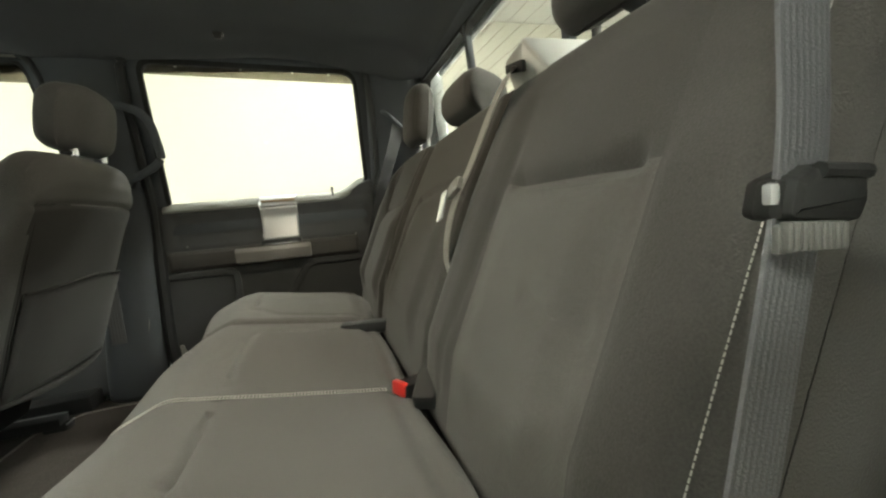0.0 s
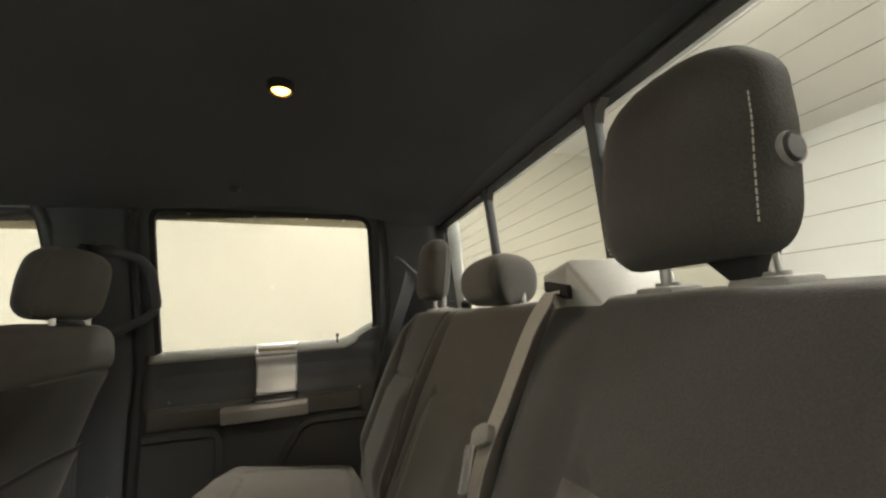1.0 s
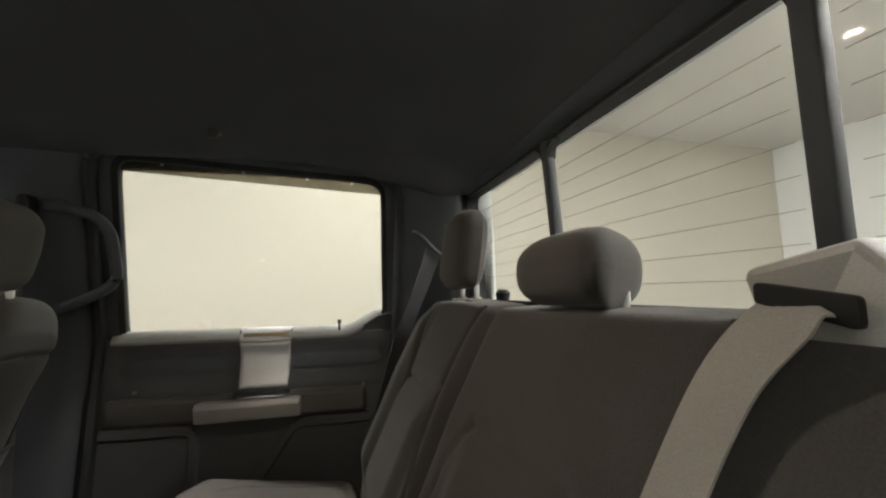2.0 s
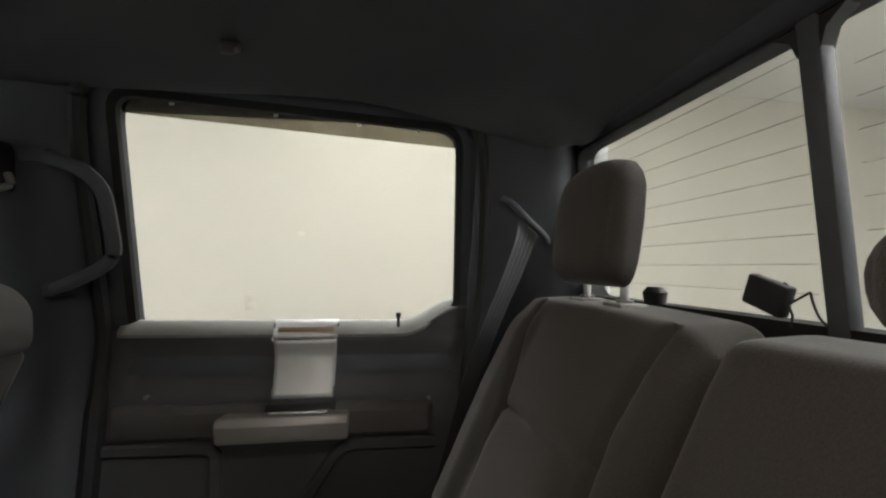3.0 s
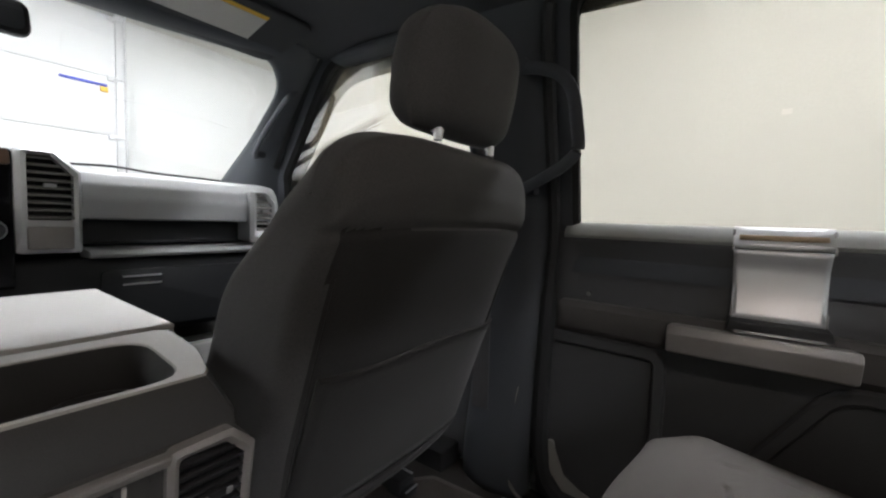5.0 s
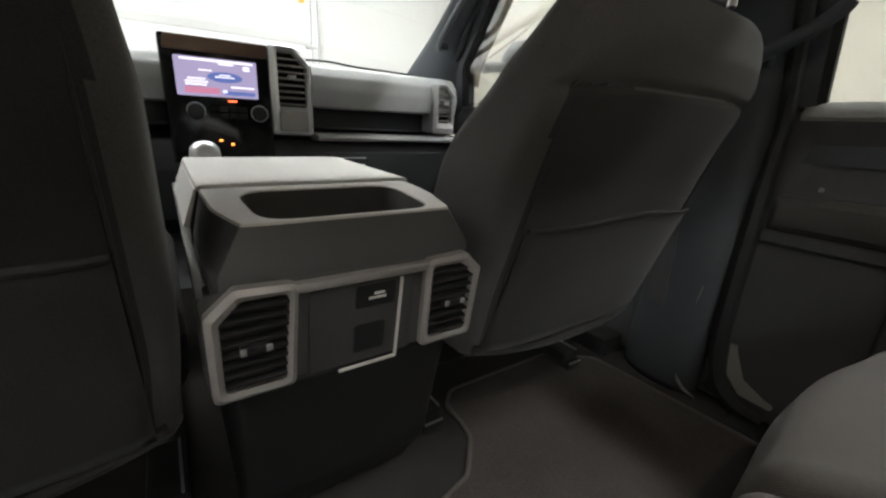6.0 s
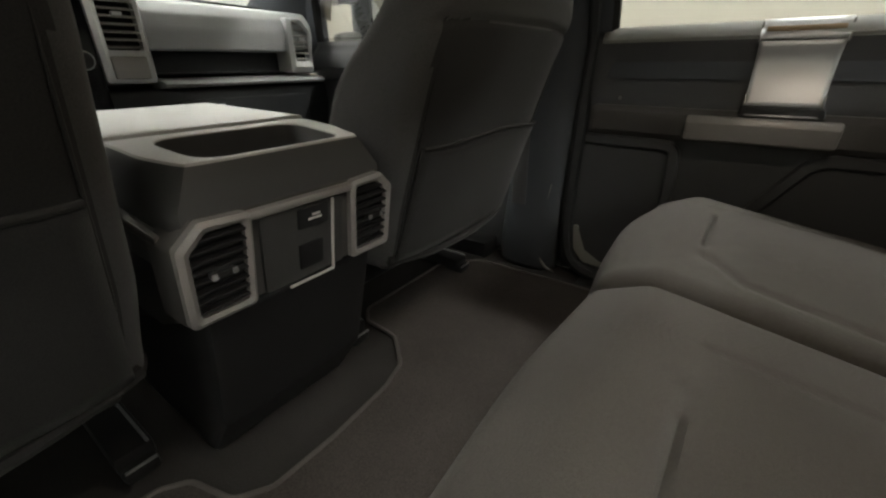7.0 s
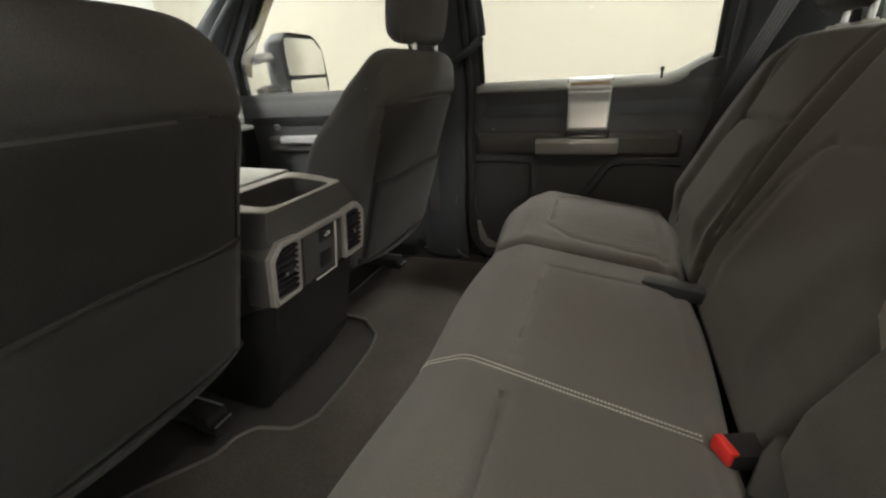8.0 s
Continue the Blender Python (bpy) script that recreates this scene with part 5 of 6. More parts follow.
tube(bm, [(rear_face(y, 0.412) + 0.004, y, 0.425 - 0.018 * math.cos((y - 0.41) * 7)) for y in [0.19 + 0.44 * i / 16 for i in range(17)]], 0.009, 8)
part("lower_edge", bm, CLOTH_DARK, FS)
for s in (-1, 1):
    part("seam_piping", tube(bmesh.new(), [(rear_face(0.41 + s * 0.213, z) + 0.002, 0.41 + s * 0.213 * (1 - 0.04 * smoothstep(0.55, 0.42, z)), z) for z in [0.43 + 0.37 * i / 20 for i in range(21)]], [0.0016 * smoothstep(21, 14, i) + 0.0002 for i in range(21)], 6), CLOTH_DARK, FS)
for ob in FS.children:
    if not ob.name.startswith("backrest"):
        for v in ob.data.vertices:
            v.co.y = 0.424 + (v.co.y - 0.41) * 0.965
FC = dense(rounded([(-0.60, 0.40), (-0.58, 0.50), (-0.64, 0.535), (-0.95, 0.555), (-1.06, 0.535), (-1.07, 0.45), (-1.0, 0.37)], [0.03, 0.04, 0.05, 0.06, 0.04, 0.04, 0.03], 4), 0.02)
bm = bmesh.new()
sweep(bm, FC, stations(0.155, 0.665, 0.05, 0.03), 0.05)
part("cushion", bm, CLOTH_FRONT, FS)
bm = bmesh.new()
prism(bm, rounded([(-0.72, 0.26), (-0.66, 0.42), (-1.04, 0.42), (-1.04, 0.28)], 0.02, 3), "y", 0.18, 0.64, 0.01)
part("seat_frame", bm, BLACK, FS, "black seat frame")
for y in (0.205, 0.615):
    bm = bmesh.new()
    box(bm, (-0.86, y, FLOOR + 0.030), (0.46, 0.050, 0.030), 0.005)
    box(bm, (-0.646, y, FLOOR + 0.013), (0.060, 0.046, 0.026), 0.008)
    r = part("rail", bm, BLACK, FS, "black steel seat rail")
    bm = bmesh.new()
    box(bm, (-0.86, y + 0.018, FLOOR + 0.047), (0.46, 0.004, 0.004), 0.001)
    box(bm, (-0.617, y, FLOOR + 0.025), (0.004, 0.040, 0.004), 0.001)
    part("rail_edge", bm, GALV, r, "bare steel edge")
headrest(FS, (-0.385, 0.408, 1.019), 0.236, 0.154, 0.110, 10, "grey cloth headrest on chrome posts", mat=CLOTH_FRONT, round_top=0.070, posts=0.066, pz=0.938, guides=False)
for s in (-1, 1):
    bm = bmesh.new()
    box(bm, (-0.376, 0.410 + s * 0.066, 0.941), (0.014, 0.014, 0.008), 0.003)
    part("post_guide", bm, CHROME, FS, "bright post guide")
copy_thing(FS, pose(-0.60, -0.418, FLOOR + 0.026))

# belt of the front passenger on the pillar
fb = thing("front_seat_belt", (-0.52, 0.72, 1.08), "grey front seat belt with its guide on the door pillar", "seat belt")
bm = bmesh.new()
prism(bm, rounded([(-0.548, 1.078), (-0.512, 1.070), (-0.514, 1.140), (-0.522, 1.160), (-0.540, 1.160)], 0.012, 4), "y", 0.665, 0.705, 0.006)
part("height_adjuster", bm, BLACK, fb)
bm = bmesh.new()
tube(bm, smooth_path([(-0.560, 0.668, 1.085), (-0.545, 0.655, 1.075), (-0.515, 0.652, 1.072), (-0.492, 0.662, 1.080), (-0.500, 0.668, 1.10)], 4), 0.006, 8)
part("guide_loop", bm, GREY_PLASTIC, fb)
bm = bmesh.new()
ribbon(bm, smooth_path([(-0.535, 0.662, 1.130), (-0.533, 0.660, 1.08), (-0.538, 0.668, 1.02), (-0.548, 0.690, 0.90), (-0.555, 0.715, 0.70), (-0.56, 0.735, 0.40)], 5), (1, 0.1, 0), 0.040)
part("webbing", bm, WEBBING_LIT, fb)
for ob in fb.children:
    for v in ob.data.vertices:
        v.co.x += 0.042
gh = thing("grab_handle", (-0.385, 0.70, 1.05), "dark grey upright grab handle on the door pillar", "grab handle")
bm = bmesh.new()
tube(bm, smooth_path([(-0.440, 0.700, 1.140), (-0.392, 0.688, 1.128), (-0.350, 0.682, 1.108), (-0.325, 0.684, 1.075), (-0.316, 0.692, 1.02), (-0.314, 0.700, 0.972), (-0.338, 0.708, 0.946), (-0.380, 0.722, 0.926), (-0.435, 0.745, 0.905)], 6), 0.0095, 10, 1.3)
part("grip", bm, TRIM, gh)
for z in (1.140, 0.905):
    bm = bmesh.new()
    box(bm, (-0.440, side_y(-0.44, z) - 0.050, z), (0.045, 0.05, 0.030), 0.008)
    part("mount", bm, TRIM, gh)

ph = thing("pillar_grab_handle", (-1.30, 0.70, 1.12), "dark grey slanting grab handle on the windscreen pillar", "grab handle")
part("grip", tube(bmesh.new(), smooth_path([(-1.200, 0.722, 1.222), (-1.180, 0.690, 1.200), (-1.205, 0.676, 1.172), (-1.275, 0.673, 1.115), (-1.345, 0.675, 1.062), (-1.395, 0.690, 1.036), (-1.440, 0.722, 1.030)], 6), 0.0085, 10, 1.3), TRIM, ph)
for c in ((-1.205, 0.722, 1.218), (-1.430, 0.722, 1.034)):
    part("mount", box(bmesh.new(), c, (0.050, 0.030, 0.026), 0.008), TRIM, ph)

# ---- centre console ----
con = thing("centre_console", (-0.85, 0.0, FLOOR), "dark centre console with lid, cup holders and rear air vents", "console")
bm = bmesh.new()
prism(bm, rounded([(-0.496, 0.495), (-0.484, 0.560), (-0.640, 0.560), (-0.640, 0.651), (-1.05, 0.645), (-1.30, 0.62), (-1.36, 0.45), (-0.60, 0.45)], [0.01, 0.002, 0.002, 0.004, 0.02, 0.02, 0.005, 0.02], 4), "y", -0.140, 0.140, 0.006)
part("body", bm, CONSOLE, con)
bm = bmesh.new()
prism(bm, rounded([(-0.480, 0.50), (-1.34, 0.50), (-1.36, FLOOR), (-0.60, FLOOR), (-0.53, 0.30)], [0.01, 0.01, 0.01, 0.03, 0.05], 4), "y", -0.128, 0.128, 0.01)
part("pedestal", bm, BLACK, con, "black lower console")
bm = bmesh.new()
prism(bm, rounded([(-0.648, 0.650), (-0.648, 0.676), (-0.643, 0.679), (-0.645, 0.686), (-0.950, 0.692), (-0.972, 0.684), (-0.972, 0.650)], 0.003, 3), "y", -0.133, 0.154, 0.006)
part("lid", bm, CONSOLE_TOP_LIT, con, "padded armrest lid, windscreen light put into its pale grey")
for s_ in (-1, 1):
    bm = bmesh.new()
    prism(bm, rounded([(-0.486, 0.594), (-0.486, 0.607), (-0.70, 0.622), (-1.02, 0.640), (-1.02, 0.626), (-0.70, 0.609)], 0.003, 3), "y", s_ * 0.136, s_ * 0.152, 0.003)
    part("side_ledge", bm, BEZEL, con, "thin satin ledge along the side")
bm = bmesh.new()
rings(bm, [[(x, y, z) for x, y in ((-0.650, ya), (-0.650, yb), (-0.970, yb), (-0.970, ya))] for z, ya, yb in ((0.680, -0.134, 0.153), (0.664, -0.140, 0.156), (0.636, -0.150, 0.158))])
part("lid_skirt", bm, CONSOLE_TOP_LIT, con, "pale grey sloping side under the lid")
bm = bmesh.new()
rings(bm, [[(x, y, z) for x, y in ((-0.638, ya), (-0.638, yb), (-0.651, yb), (-0.651, ya))] for z, ya, yb in ((0.679, -0.132, 0.146), (0.640, -0.143, 0.147), (0.560, -0.143, 0.147))])
part("lid_gap", bm, BLACK, con, "black gap between the lid and the cup section")
# cup-holder section: a tapered shell, its top rim lightened as if lit, and a deep recess
def around(loop, k, c=(-0.55, 0.0)):
    """k points of the outline, at even angles round c."""
    pts = [Vector((p[0] - c[0], p[1] - c[1])) for p in dense(loop, 0.0015)]
    out = []
    for i in range(k):
        d = Vector((math.cos(2 * math.pi * i / k), math.sin(2 * math.pi * i / k)))
        q = max(pts, key=lambda p: p.normalized().dot(d))
        out.append((c[0] + q.x, c[1] + q.y))
    return out


def tray_z(x, z):
    """The cup section's top rises a little towards the lid."""
    return z + 0.009 * smoothstep(-0.48, -0.63, x)


n = 64
low = around(rounded([(-0.460, -0.140), (-0.460, 0.140), (-0.638, 0.142), (-0.638, -0.142)], 0.006, 3), n)
topo = around(rounded([(-0.474, -0.110), (-0.474, 0.118), (-0.545, 0.138), (-0.638, 0.141), (-0.638, -0.132), (-0.545, -0.128)], 0.004, 3), n)
hole = around(rounded([(-0.486, -0.086), (-0.486, 0.096), (-0.604, 0.100), (-0.604, -0.094)], 0.034, 7), n)
bm = bmesh.new()
rings(bm, [[(min(p[0], -0.482), p[1], 0.556) for p in low], [(min(p[0], -0.472), p[1], 0.606) for p in low], [(*p, 0.614) for p in low], [(*p, 0.632) for p in low], [(*p, tray_z(p[0], 0.671)) for p in topo]], cap=False)
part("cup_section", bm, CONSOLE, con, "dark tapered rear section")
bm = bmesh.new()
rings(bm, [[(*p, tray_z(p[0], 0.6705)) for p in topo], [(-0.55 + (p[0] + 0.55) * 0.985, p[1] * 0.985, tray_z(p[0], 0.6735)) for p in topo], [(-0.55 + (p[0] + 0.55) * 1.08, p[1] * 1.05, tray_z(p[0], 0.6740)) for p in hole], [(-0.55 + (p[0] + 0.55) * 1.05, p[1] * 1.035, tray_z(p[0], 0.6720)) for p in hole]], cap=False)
part("cup_tray", bm, CONSOLE_TOP_LIT, con, "cup holder rim of console plastic, light put into its pale grey")
bm = bmesh.new()
rings(bm, [[(-0.55 + (p[0] + 0.55) * 1.05, p[1] * 1.035, tray_z(p[0], 0.6722)) for p in hole], [(*p, 0.655) for p in hole], [(-0.547 + (p[0] + 0.547) * 0.96, p[1] * 0.97, 0.610) for p in hole], [(-0.547 + (p[0] + 0.547) * 0.9, p[1] * 0.93, 0.574) for p in hole], [(-0.547 + (p[0] + 0.547) * 0.1, p[1] * 0.1, 0.570) for p in hole]], cap=False)
part("cup_recess", bm, CONSOLE, con, "dark cup recess")
bm = bmesh.new()
box(bm, (-0.547, 0.0, 0.598), (0.10, 0.010, 0.056), 0.003)
part("cup_divider", bm, CONSOLE, con)
for s in (-1, 1):
    bm = bmesh.new()
    k = 24
    ringp = [(math.cos(2 * math.pi * i / k), math.sin(2 * math.pi * i / k)) for i in range(k)]
    rings(bm, [[(-0.545 + r * a * 1.08, s * 0.050 + r * b, z) for a, b in ringp] for r, z in ((0.040, 0.570), (0.042, 0.640), (0.0395, 0.640), (0.037, 0.572))], cap=False)
    part("cup_ring", bm, CONSOLE, con)
bm = bmesh.new()
prism(bm, rounded([(-0.074, 0.609), (0.074, 0.609), (0.076, 0.6195), (-0.076, 0.6195)], 0.003, 3), "x", -0.456, -0.4420, 0.003)
part("brow_strip", bm, PEWTER, con, "satin pewter strip along the top of the rear face")
# rear face with vents and power sockets
bm = bmesh.new()
oz = rounded([(-0.152, 0.500), (-0.090, 0.503), (0.090, 0.503), (0.152, 0.500), (0.152, 0.600), (0.128, 0.625), (0.075, 0.622), (-0.075, 0.622), (-0.128, 0.625), (-0.152, 0.600)], [0.012, 0.01, 0.01, 0.012, 0.01, 0.012, 0.01, 0.01, 0.012, 0.01], 4)
c = (0, 0.563)
rings(bm, [[(-0.500, p[0] * 1.01, p[1]) for p in oz], [(-0.458, *p) for p in oz], [(-0.452, p[0] * 0.975, c[1] + (p[1] - c[1]) * 0.94) for p in oz]])
part("bezel", bm, BEZEL, con, "dark satin rear bezel")
for s in (-1, 1):
    fr = rounded([(s * 0.139, 0.514), (s * 0.083, 0.514), (s * 0.079, 0.612), (s * 0.120, 0.612), (s * 0.139, 0.592)], 0.006, 3)
    fr_out = rounded([(s * 0.150, 0.503), (s * 0.074, 0.503), (s * 0.070, 0.621), (s * 0.125, 0.624), (s * 0.150, 0.600)], 0.008, 3)
    bm = bmesh.new()
    rings(bm, [[(-0.462, *p) for p in fr], [(-0.4430, *p) for p in fr], [(-0.4400, *[q * 0.5 + r * 0.5 for q, r in zip(p, q2)]) for p, q2 in zip(fr, fr_out)], [(-0.4440, *p) for p in fr_out], [(-0.462, *p) for p in fr_out]], cap=False)
    v = part("vent_frame", bm, PEWTER, con, "satin pewter vent frame")
    bm = bmesh.new()
    bm.faces.new([bm.verts.new((-0.4505, *p)) for p in fr])
    part("vent_throat", bm, RUBBER, v)
    for i in range(8):
        z = 0.520 + i * 0.0118
        bm = bmesh.new()
        w1 = 0.083 - 0.004 * i / 7
        w2 = 0.138 if i < 7 else 0.128
        box(bm, (-0.4455, s * (w1 + w2) / 2, z + 0.002), (0.009, w2 - w1, 0.0034), 0.0008, Matrix.Rotation(radians(12), 3, "Y"))
        part("vent_slat", bm, BLACK, v)
    bm = bmesh.new()
    box(bm, (-0.4400, s * 0.111, 0.563), (0.012, 0.026, 0.009), 0.002)
    k_ = part("vent_knob", bm, BLACK, v)
    bm = bmesh.new()
    for dy in (-0.011, 0.011):
        box(bm, (-0.4345, s * 0.111 + dy, 0.563), (0.004, 0.0065, 0.008), 0.0018)
    part("knob_tip", bm, CHROME, k_, "bright chrome tip")
bm = bmesh.new()
prism(bm, rounded([(-0.060, 0.506), (0.060, 0.506), (0.060, 0.607), (-0.060, 0.607)], 0.004, 2), "x", -0.452, -0.4475, 0.0015)
part("socket_panel", bm, CONSOLE, con, "dark grey centre panel")
bm = bmesh.new()
box(bm, (-0.4445, 0.040, 0.554), (0.004, 0.0030, 0.106), 0.001)
box(bm, (-0.4445, 0.006, 0.5015), (0.004, 0.070, 0.0034), 0.001)
part("bright_trim_line", bm, BRIGHT_LINE, con, "thin bright trim line")
for (y0, y1, z0, z1) in ((-0.012, 0.034, 0.577, 0.604), (-0.012, 0.024, 0.520, 0.556)):
    bm = bmesh.new()
    prism(bm, rounded([(y0, z0), (y1, z0), (y1, z1), (y0, z1)], 0.003, 2), "x", -0.448, -0.4445, 0.001)
    fl = part("socket_flap", bm, BLACK, con)
    if z0 > 0.55:
        bm = bmesh.new()
        box(bm, (-0.4442, 0.012, 0.588), (0.001, 0.020, 0.003))
        box(bm, (-0.4442, 0.014, 0.593), (0.001, 0.012, 0.003))
        part("flap_print", bm, PAPER, fl, "small pale print")
# the whole rear face leans forward towards its foot
for ob in con.children:
    if ob.name.split(".")[0] in ("bezel", "brow_strip", "vent_frame", "socket_panel", "bright_trim_line", "socket_flap"):
        for o in (ob, *ob.children_recursive):
            for v in o.data.vertices:
                v.co.x -= 0.004 + 0.16 * (0.612 - v.co.z)
# shifter on the console's front
sh = thing("gear_lever", (-1.16, -0.082, 0.62), "gear lever with a bright rounded knob", "gear lever")
part("stem", tube(bmesh.new(), [(-1.16, -0.082, 0.60), (-1.13, -0.082, 0.66)], 0.010, 10), BLACK, sh)
bm = bmesh.new()
k = 20
ringp = [(math.cos(2 * math.pi * i / k), math.sin(2 * math.pi * i / k)) for i in range(k)]
rings(bm, [[(-1.12 + r * a, -0.082 + r * b, z) for a, b in ringp] for r, z in ((0.012, 0.652), (0.024, 0.662), (0.030, 0.680), (0.028, 0.697), (0.019, 0.708), (0.007, 0.712))])
part("knob", bm, SILVER, sh, "satin silver knob")

# ---- floor mat ----
fm = thing("floor_mat", (-0.3, 0.1, FLOOR), "brown-grey carpet floor mat with a bound edge", "floor mat")
outl = [(-0.05, -0.70), (-0.05, 0.72), (-0.62, 0.70), (-0.70, 0.60), (-0.70, 0.30), (-0.66, 0.265), (-0.60, 0.262), (-0.565, 0.255), (-0.530, 0.225), (-0.497, 0.195), (-0.478, 0.13), (-0.468, 0.0), (-0.470, -0.11), (-0.50, -0.155), (-0.575, -0.175), (-0.60, -0.21), (-0.605, -0.26), (-0.68, -0.36), (-0.70, -0.40), (-0.70, -0.62), (-0.62, -0.70)]
ro = rounded(outl, 0.03, 4)
part("top_layer", prism(bmesh.new(), ro, "z", FLOOR, FLOOR + 0.008, 0.003), MAT_CLOTH, fm)
part("binding", tube(bmesh.new(), [(*p, FLOOR + 0.0075) for p in dense(ro, 0.02)] + [(*ro[0], FLOOR + 0.0075)], 0.0045, 8), PIPING, fm, "bound edge")

# ---- dashboard ----
dash = thing("dashboard", (-1.5, 0, 0.5), "grey dashboard, light put into its pale upper pad, with silver air vents and a shelf", "dashboard")
top = rounded([(-1.74, 0.910), (-1.50, 0.934), (-1.42, 0.922), (-1.392, 0.892), (-1.382, 0.855), (-1.392, 0.803), (-1.44, 0.800), (-1.74, 0.80)], [0.01, 0.04, 0.03, 0.03, 0.04, 0.006, 0.01, 0.01], 5)
for ya, yb in ((0.236, 0.770), (-0.770, -0.236)):
    bm = bmesh.new()
    prism(bm, top, "y", ya, yb, 0.006)
    part("top_pad", bm, DASH_LIT, dash, "grey soft upper pad")
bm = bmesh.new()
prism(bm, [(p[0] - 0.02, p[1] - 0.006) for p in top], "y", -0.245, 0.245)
part("centre_pad", bm, DASH_LIT, dash)
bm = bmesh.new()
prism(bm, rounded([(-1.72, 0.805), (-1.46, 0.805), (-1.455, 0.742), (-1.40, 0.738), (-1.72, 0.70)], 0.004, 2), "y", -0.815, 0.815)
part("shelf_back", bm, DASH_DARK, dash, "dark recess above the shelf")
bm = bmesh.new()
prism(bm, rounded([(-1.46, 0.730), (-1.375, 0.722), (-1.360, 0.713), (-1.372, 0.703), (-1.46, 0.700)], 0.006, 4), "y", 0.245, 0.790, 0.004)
part("shelf_edge", bm, DASH_LIT, dash, "grey shelf edge")
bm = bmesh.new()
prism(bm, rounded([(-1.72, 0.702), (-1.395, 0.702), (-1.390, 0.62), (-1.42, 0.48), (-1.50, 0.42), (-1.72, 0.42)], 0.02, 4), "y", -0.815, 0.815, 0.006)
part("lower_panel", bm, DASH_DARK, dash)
bm = bmesh.new()
prism(bm, rounded([(0.27, 0.50), (0.72, 0.50), (0.72, 0.668), (0.27, 0.668)], 0.015, 4), "x", -1.40, -1.384, 0.004)
gb = part("glovebox_lid", bm, DASH_DARK, dash, "dark glovebox lid")
bm = bmesh.new()
box(bm, (-1.382, 0.36, 0.650), (0.008, 0.09, 0.004), 0.001)
box(bm, (-1.382, 0.36, 0.628), (0.008, 0.09, 0.003), 0.001)
part("latch", bm, SILVER, gb)
bm = bmesh.new()
tube(bm, smooth_path([(-1.52, 0.10, 0.937), (-1.53, 0.25, 0.947), (-1.52, 0.34, 0.950), (-1.51, 0.44, 0.942), (-1.50, 0.62, 0.937), (-1.50, 0.74, 0.925)], 5), 0.0035, 6)
part("pad_edge", bm, DASH_DARK, dash)


def dash_vent(y0, y1, z0, z1, zs, cut, switch):
    """An upright dashboard vent in a silver surround. cut: the width cut off its upper outer corner."""
    ring_o = rounded([(y0, zs), (y1, zs), (y1, z1 - cut), (y1 - cut, z1), (y0, z1)], 0.010, 4)
    ring_i = rounded([(y0 + 0.020, z0), (y1 - 0.014, z0), (y1 - 0.014, z1 - cut - 0.012), (y1 - cut - 0.010, z1 - 0.012), (y0 + 0.020, z1 - 0.012)], 0.006, 4)
    bm = bmesh.new()
    rings(bm, [[(-1.41, *p) for p in ring_i], [(-1.368, *p) for p in ring_i], [(-1.362, *[0.5 * a + 0.5 * b for a, b in zip(p, q)]) for p, q in zip(ring_i, ring_o)], [(-1.372, *p) for p in ring_o], [(-1.45, *p) for p in ring_o]], cap=False)
    v = part("vent_surround", bm, SILVER, dash, "satin silver vent surround")
    bm = bmesh.new()
    bm.faces.new([bm.verts.new((-1.392, *p)) for p in ring_i])
    part("vent_throat", bm, RUBBER, v)
    k = max(5, int((z1 - z0) / 0.017))
    for i in range(k):
        z = z0 + 0.008 + (z1 - z0 - 0.026) * i / (k - 1)
        yb = y1 - 0.014 - max(0, z - (z1 - cut - 0.012))
        bm = bmesh.new()
        box(bm, (-1.376, (y0 + 0.020 + yb) / 2, z), (0.018, yb - y0 - 0.020, 0.0035), 0.001, Matrix.Rotation(radians(15), 3, "Y"))
        part("vent_slat", bm, PALE_PLASTIC, v)
    bm = bmesh.new()
    box(bm, (-1.364, (y0 + y1) / 2, (z0 + z1) / 2), (0.014, 0.022, 0.009), 0.002)
    part("vent_knob", bm, SILVER, v)
    if switch:
        bm = bmesh.new()
        box(bm, (-1.362, (y0 + y1) / 2, (zs + z0) / 2 - 0.002), (0.010, y1 - y0 - 0.034, (z0 - zs) - 0.024), 0.004)
        part("switch_panel", bm, PEWTER, v)


dash_vent(0.117, 0.232, 0.797, 0.960, 0.720, 0.045, True)
dash_vent(0.660, 0.750, 0.772, 0.906, 0.736, 0.035, False)
# centre stack with display, knobs and keys
cs = thing("centre_stack", (-1.40, 0, 0.65), "glossy black centre stack with a lit display, knobs and keys", "centre stack")
bm = bmesh.new()
prism(bm, rounded([(-0.136, 0.64), (0.117, 0.64), (0.117, 0.955), (-0.136, 0.955)], 0.008, 3), "x", -1.46, -1.382, 0.004)
part("fascia", bm, GLOSSBLACK, cs)
bm = bmesh.new()
prism(bm, rounded([(-0.128, 0.919), (0.114, 0.919), (0.112, 0.952), (-0.124, 0.952)], 0.006, 3), "x", -1.384, -1.374, 0.003)
part("upper_trim", bm, material("brown_reflective_trim", (0.16, 0.10, 0.07), 0.3, stain=0.2), cs, "brown upper trim strip")
bm = bmesh.new()
prism(bm, rounded([(-0.108, 0.812), (0.084, 0.812), (0.084, 0.906), (-0.108, 0.906)], 0.004, 3), "x", -1.384, -1.378, 0.001)
disp = part("display", bm, SCREEN, cs, "lit blue-violet display")
bm = bmesh.new()
k = 24
bm.faces.new([bm.verts.new((-1.3772, 0.005 + 0.042 * math.cos(2 * math.pi * i / k), 0.861 + 0.013 * math.sin(2 * math.pi * i / k))) for i in range(k)])
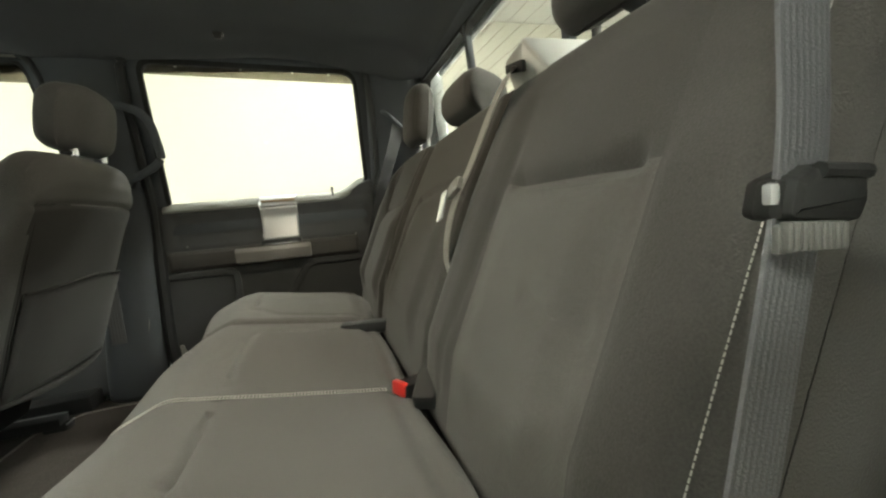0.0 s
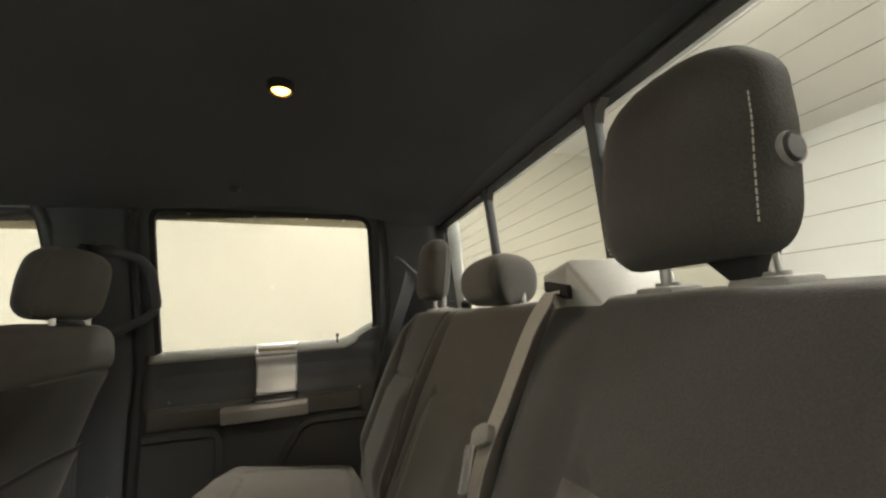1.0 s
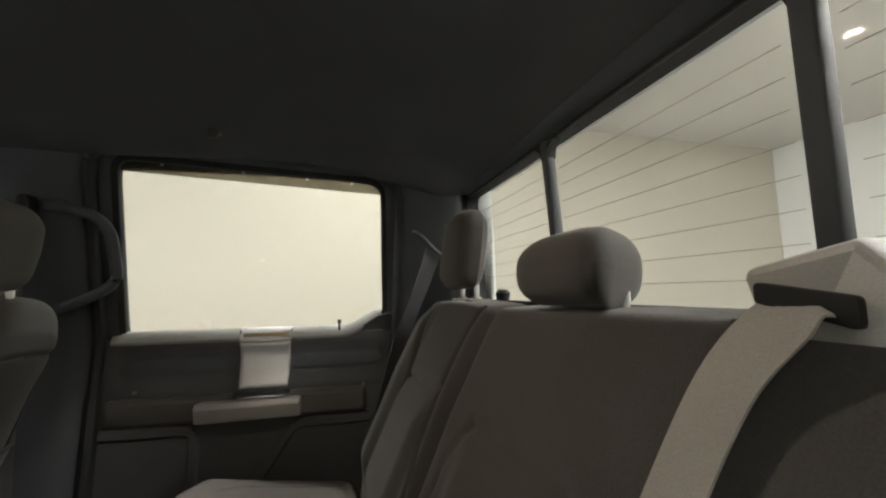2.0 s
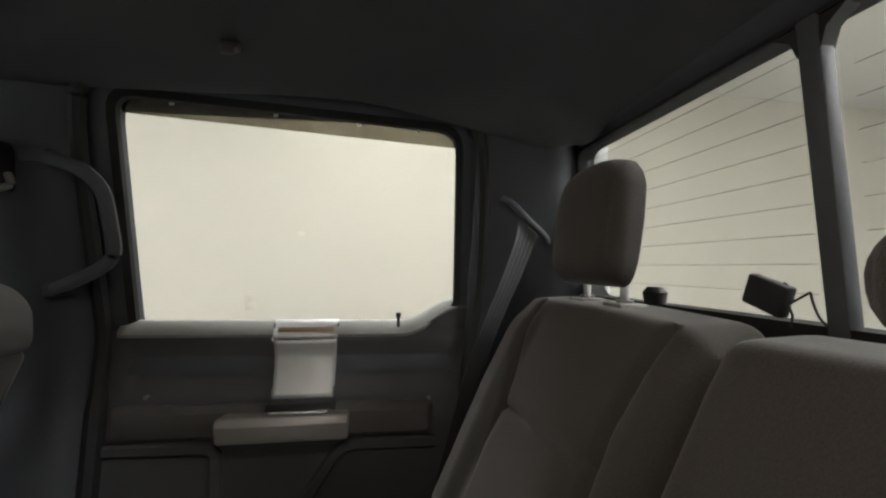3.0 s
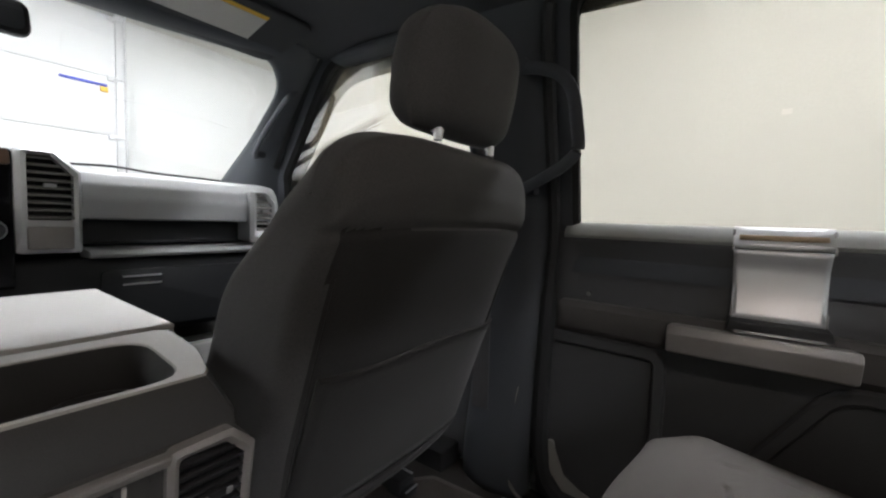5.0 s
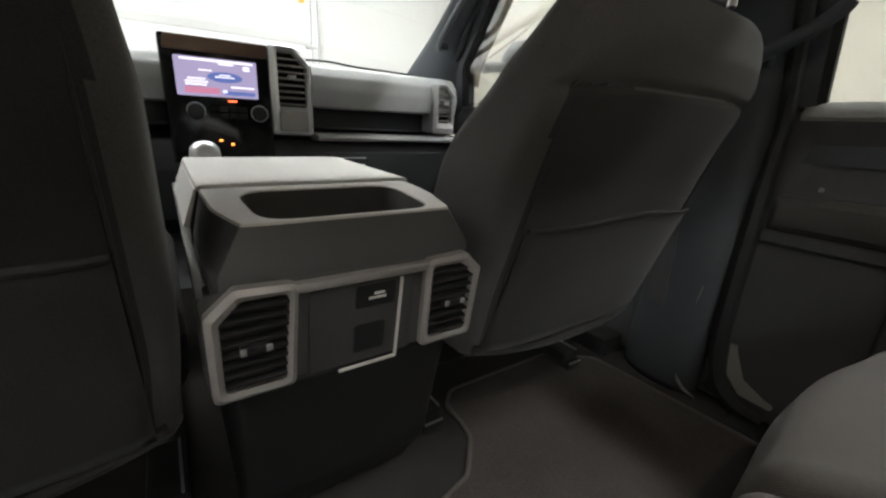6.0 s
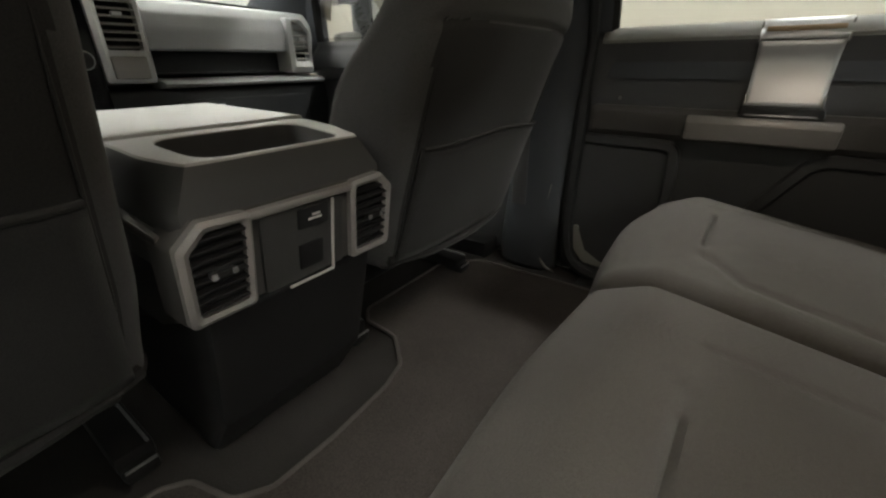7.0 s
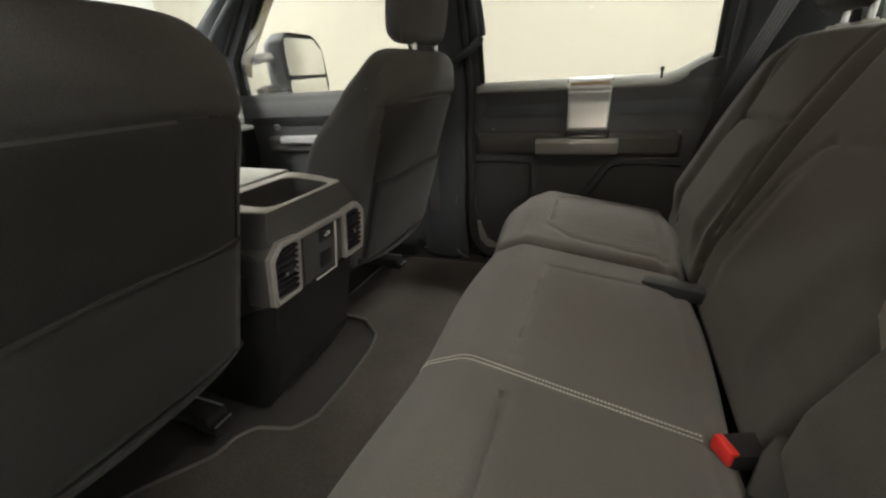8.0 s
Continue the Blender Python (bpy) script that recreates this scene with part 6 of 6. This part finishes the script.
part("emblem_shape", bm, BLUEGLOW, disp, "plain blue oval")
for y, z, w, h, m in ((0.000, 0.912, 0.170, 0.005, WHITEGLOW), (0.02, 0.9045, 0.035, 0.004, WHITEGLOW), (0.068, 0.897, 0.016, 0.010, WHITEGLOW), (-0.052, 0.860, 0.040, 0.004, WHITEGLOW), (-0.052, 0.852, 0.052, 0.004, WHITEGLOW), (-0.054, 0.844, 0.048, 0.004, WHITEGLOW), (0.056, 0.842, 0.058, 0.004, WHITEGLOW), (-0.040, 0.8335, 0.078, 0.006, PINKGLOW), (-0.040, 0.8245, 0.080, 0.008, PINKGLOW), (0.048, 0.8245, 0.076, 0.010, BLUEGLOW), (0.012, 0.828, 0.010, 0.008, WHITEGLOW), (-0.03, 0.884, 0.03, 0.003, WHITEGLOW), (0.015, 0.868, 0.046, 0.003, WHITEGLOW), (0.015, 0.874, 0.026, 0.003, WHITEGLOW)):
    bm = bmesh.new()
    box(bm, (-1.3775, y - 0.010, 0.812 + (z - 0.812) * 0.88), (0.001, w, h))
    part("display_bar", bm, m, disp)
bm = bmesh.new()
box(bm, (-1.380, 0.018, 0.803), (0.006, 0.020, 0.004), 0.001)
part("warning_light", bm, REDLED, cs, "red indicator light")
for y, z in ((-0.071, 0.774), (0.083, 0.774)):
    bm = bmesh.new()
    tube(bm, [(-1.384, y, z), (-1.372, y, z), (-1.362, y, z)], [0.021, 0.020, 0.017], 20)
    kn = part("rotary_knob", bm, BLACK, cs, "black rotary knob with a bright ring")
    bm = bmesh.new()
    rings(bm, [[(x, y + r * math.cos(2 * math.pi * i / 24), z + r * math.sin(2 * math.pi * i / 24)) for i in range(24)] for r, x in ((0.022, -1.380), (0.0225, -1.374), (0.0195, -1.372))], cap=False)
    part("knob_ring", bm, SILVER, kn)
for z in (0.765, 0.782):
    for i in range(4):
        bm = bmesh.new()
        box(bm, (-1.380, -0.030 + i * 0.024, z), (0.008, 0.021, 0.014), 0.002)
        part("key", bm, BLACK, cs)
for y, z in ((-0.02, 0.700), (0.008, 0.690)):
    bm = bmesh.new()
    box(bm, (-1.380, y, z), (0.004, 0.008, 0.005), 0.001)
    part("key_light", bm, ORANGE, cs, "small orange key light")

# ---- on the headliner and windscreen ----
dl = thing("dome_lamp", (0.094, 0.004, 1.290), "small round dome lamp glowing warm orange", "dome lamp")
bm = bmesh.new()
ringp = [(math.cos(2 * math.pi * i / 24), math.sin(2 * math.pi * i / 24)) for i in range(24)]
rings(bm, [[(0.094 + r * a, 0.004 + r * b, z) for a, b in ringp] for r, z in ((0.024, 1.300), (0.023, 1.290), (0.017, 1.286), (0.015, 1.290))], cap=False)
part("collar", bm, BLACK, dl)
bm = bmesh.new()
rings(bm, [[(0.094 + r * a, 0.004 + r * b, z) for a, b in ringp] for r, z in ((0.015, 1.290), (0.012, 1.2865), (0.005, 1.285))])
part("lens", bm, LAMPGLOW, dl, "glowing orange lens")
ch = thing("coat_hook", (-0.08, 0.545, 1.285), "small dark coat hook on the headliner", "coat hook")
bm = bmesh.new()
box(bm, (-0.08, 0.545, 1.285), (0.028, 0.018, 0.012), 0.004)
box(bm, (-0.08, 0.536, 1.276), (0.020, 0.005, 0.014), 0.002)
part("body", bm, DOOR_SOFT, ch)
vs = thing("sun_visor", (-1.02, 0.40, 1.285), "dark folded sun visor with a white label", "sun visor")
bm = bmesh.new()
prism(bm, rounded([(-1.115, 0.10), (-1.115, 0.56), (-0.93, 0.58), (-0.93, 0.10)], 0.03, 4), "z", -0.008, 0.008, 0.005)
bm.transform(Matrix.Translation((-1.0, 0, 1.268)) @ Matrix.Rotation(radians(-14), 4, "Y") @ Matrix.Translation((1.0, 0, 0)))
part("flap", bm, HEADLINER, vs)
for y0, y1, x0, x1, m, nm in ((0.20, 0.47, -1.05, -0.965, PAPER, "label"), (0.20, 0.47, -0.964, -0.952, YELLOW, "label_strip")):
    bm = bmesh.new()
    box(bm, ((x0 + x1) / 2, (y0 + y1) / 2, -0.0088), (x1 - x0, y1 - y0, 0.0012))
    bm.transform(Matrix.Translation((-1.0, 0, 1.268)) @ Matrix.Rotation(radians(-14), 4, "Y") @ Matrix.Translation((1.0, 0, 0)))
    part(nm, bm, m, vs, "white paper label" if nm == "label" else "yellow label strip")
rm = thing("rear_view_mirror", (-1.20, 0.0, 1.20), "black rear view mirror under the windscreen header", "rear view mirror")
bm = bmesh.new()
prism(bm, rounded([(-0.125, 1.150), (0.125, 1.150), (0.120, 1.215), (-0.120, 1.215)], 0.02, 4), "x", -1.215, -1.185, 0.008)
part("housing", bm, BLACK, rm)
part("glass", prism(bmesh.new(), rounded([(-0.115, 1.158), (0.115, 1.158), (0.111, 1.208), (-0.111, 1.208)], 0.016, 4), "x", -1.186, -1.183), MIRROR, rm, "mirror glass")
part("stem", tube(bmesh.new(), [(-1.215, 0, 1.19), (-1.25, 0, 1.245)], 0.010, 8), BLACK, rm)
tg = thing("hang_tag", (-1.18, -0.02, 1.15), "yellow paper hang tag with red print on the mirror", "hang tag")
bm = bmesh.new()
prism(bm, rounded([(-0.045, 1.076), (0.040, 1.080), (0.016, 1.168), (-0.045, 1.168)], 0.004, 3), "x", -1.172, -1.170)
part("card", bm, YELLOW, tg)
for z, w in ((1.085, 0.075), (1.105, 0.035), (1.118, 0.035), (1.14, 0.035)):
    bm = bmesh.new()
    box(bm, (-1.1695, 0.006 if w < 0.05 else -0.005, z), (0.001, w, 0.007))
    part("print_bar", bm, REDPRINT, tg)

# small receiver with loose leads on the rear shelf
rc = thing("receiver_box", (0.545, 0.262, 0.90), "small black receiver box with loose leads by the rear window", "receiver")
bm = bmesh.new()
box(bm, (0.545, 0.260, 0.930), (0.014, 0.044, 0.033), 0.003, Matrix.Rotation(radians(19), 3, "X"))
part("case", bm, BLACK, rc)
for pts in ([(0.546, 0.243, 0.918), (0.548, 0.239, 0.932), (0.547, 0.241, 0.940), (0.548, 0.245, 0.943)], [(0.546, 0.243, 0.920), (0.549, 0.234, 0.927), (0.550, 0.222, 0.935)], [(0.550, 0.222, 0.935), (0.550, 0.219, 0.922), (0.550, 0.213, 0.910), (0.549, 0.202, 0.903)], [(0.546, 0.241, 0.923), (0.547, 0.237, 0.912), (0.546, 0.238, 0.900)]):
    part("lead", tube(bmesh.new(), smooth_path(pts, 5), 0.0012, 6), BLACK, rc)
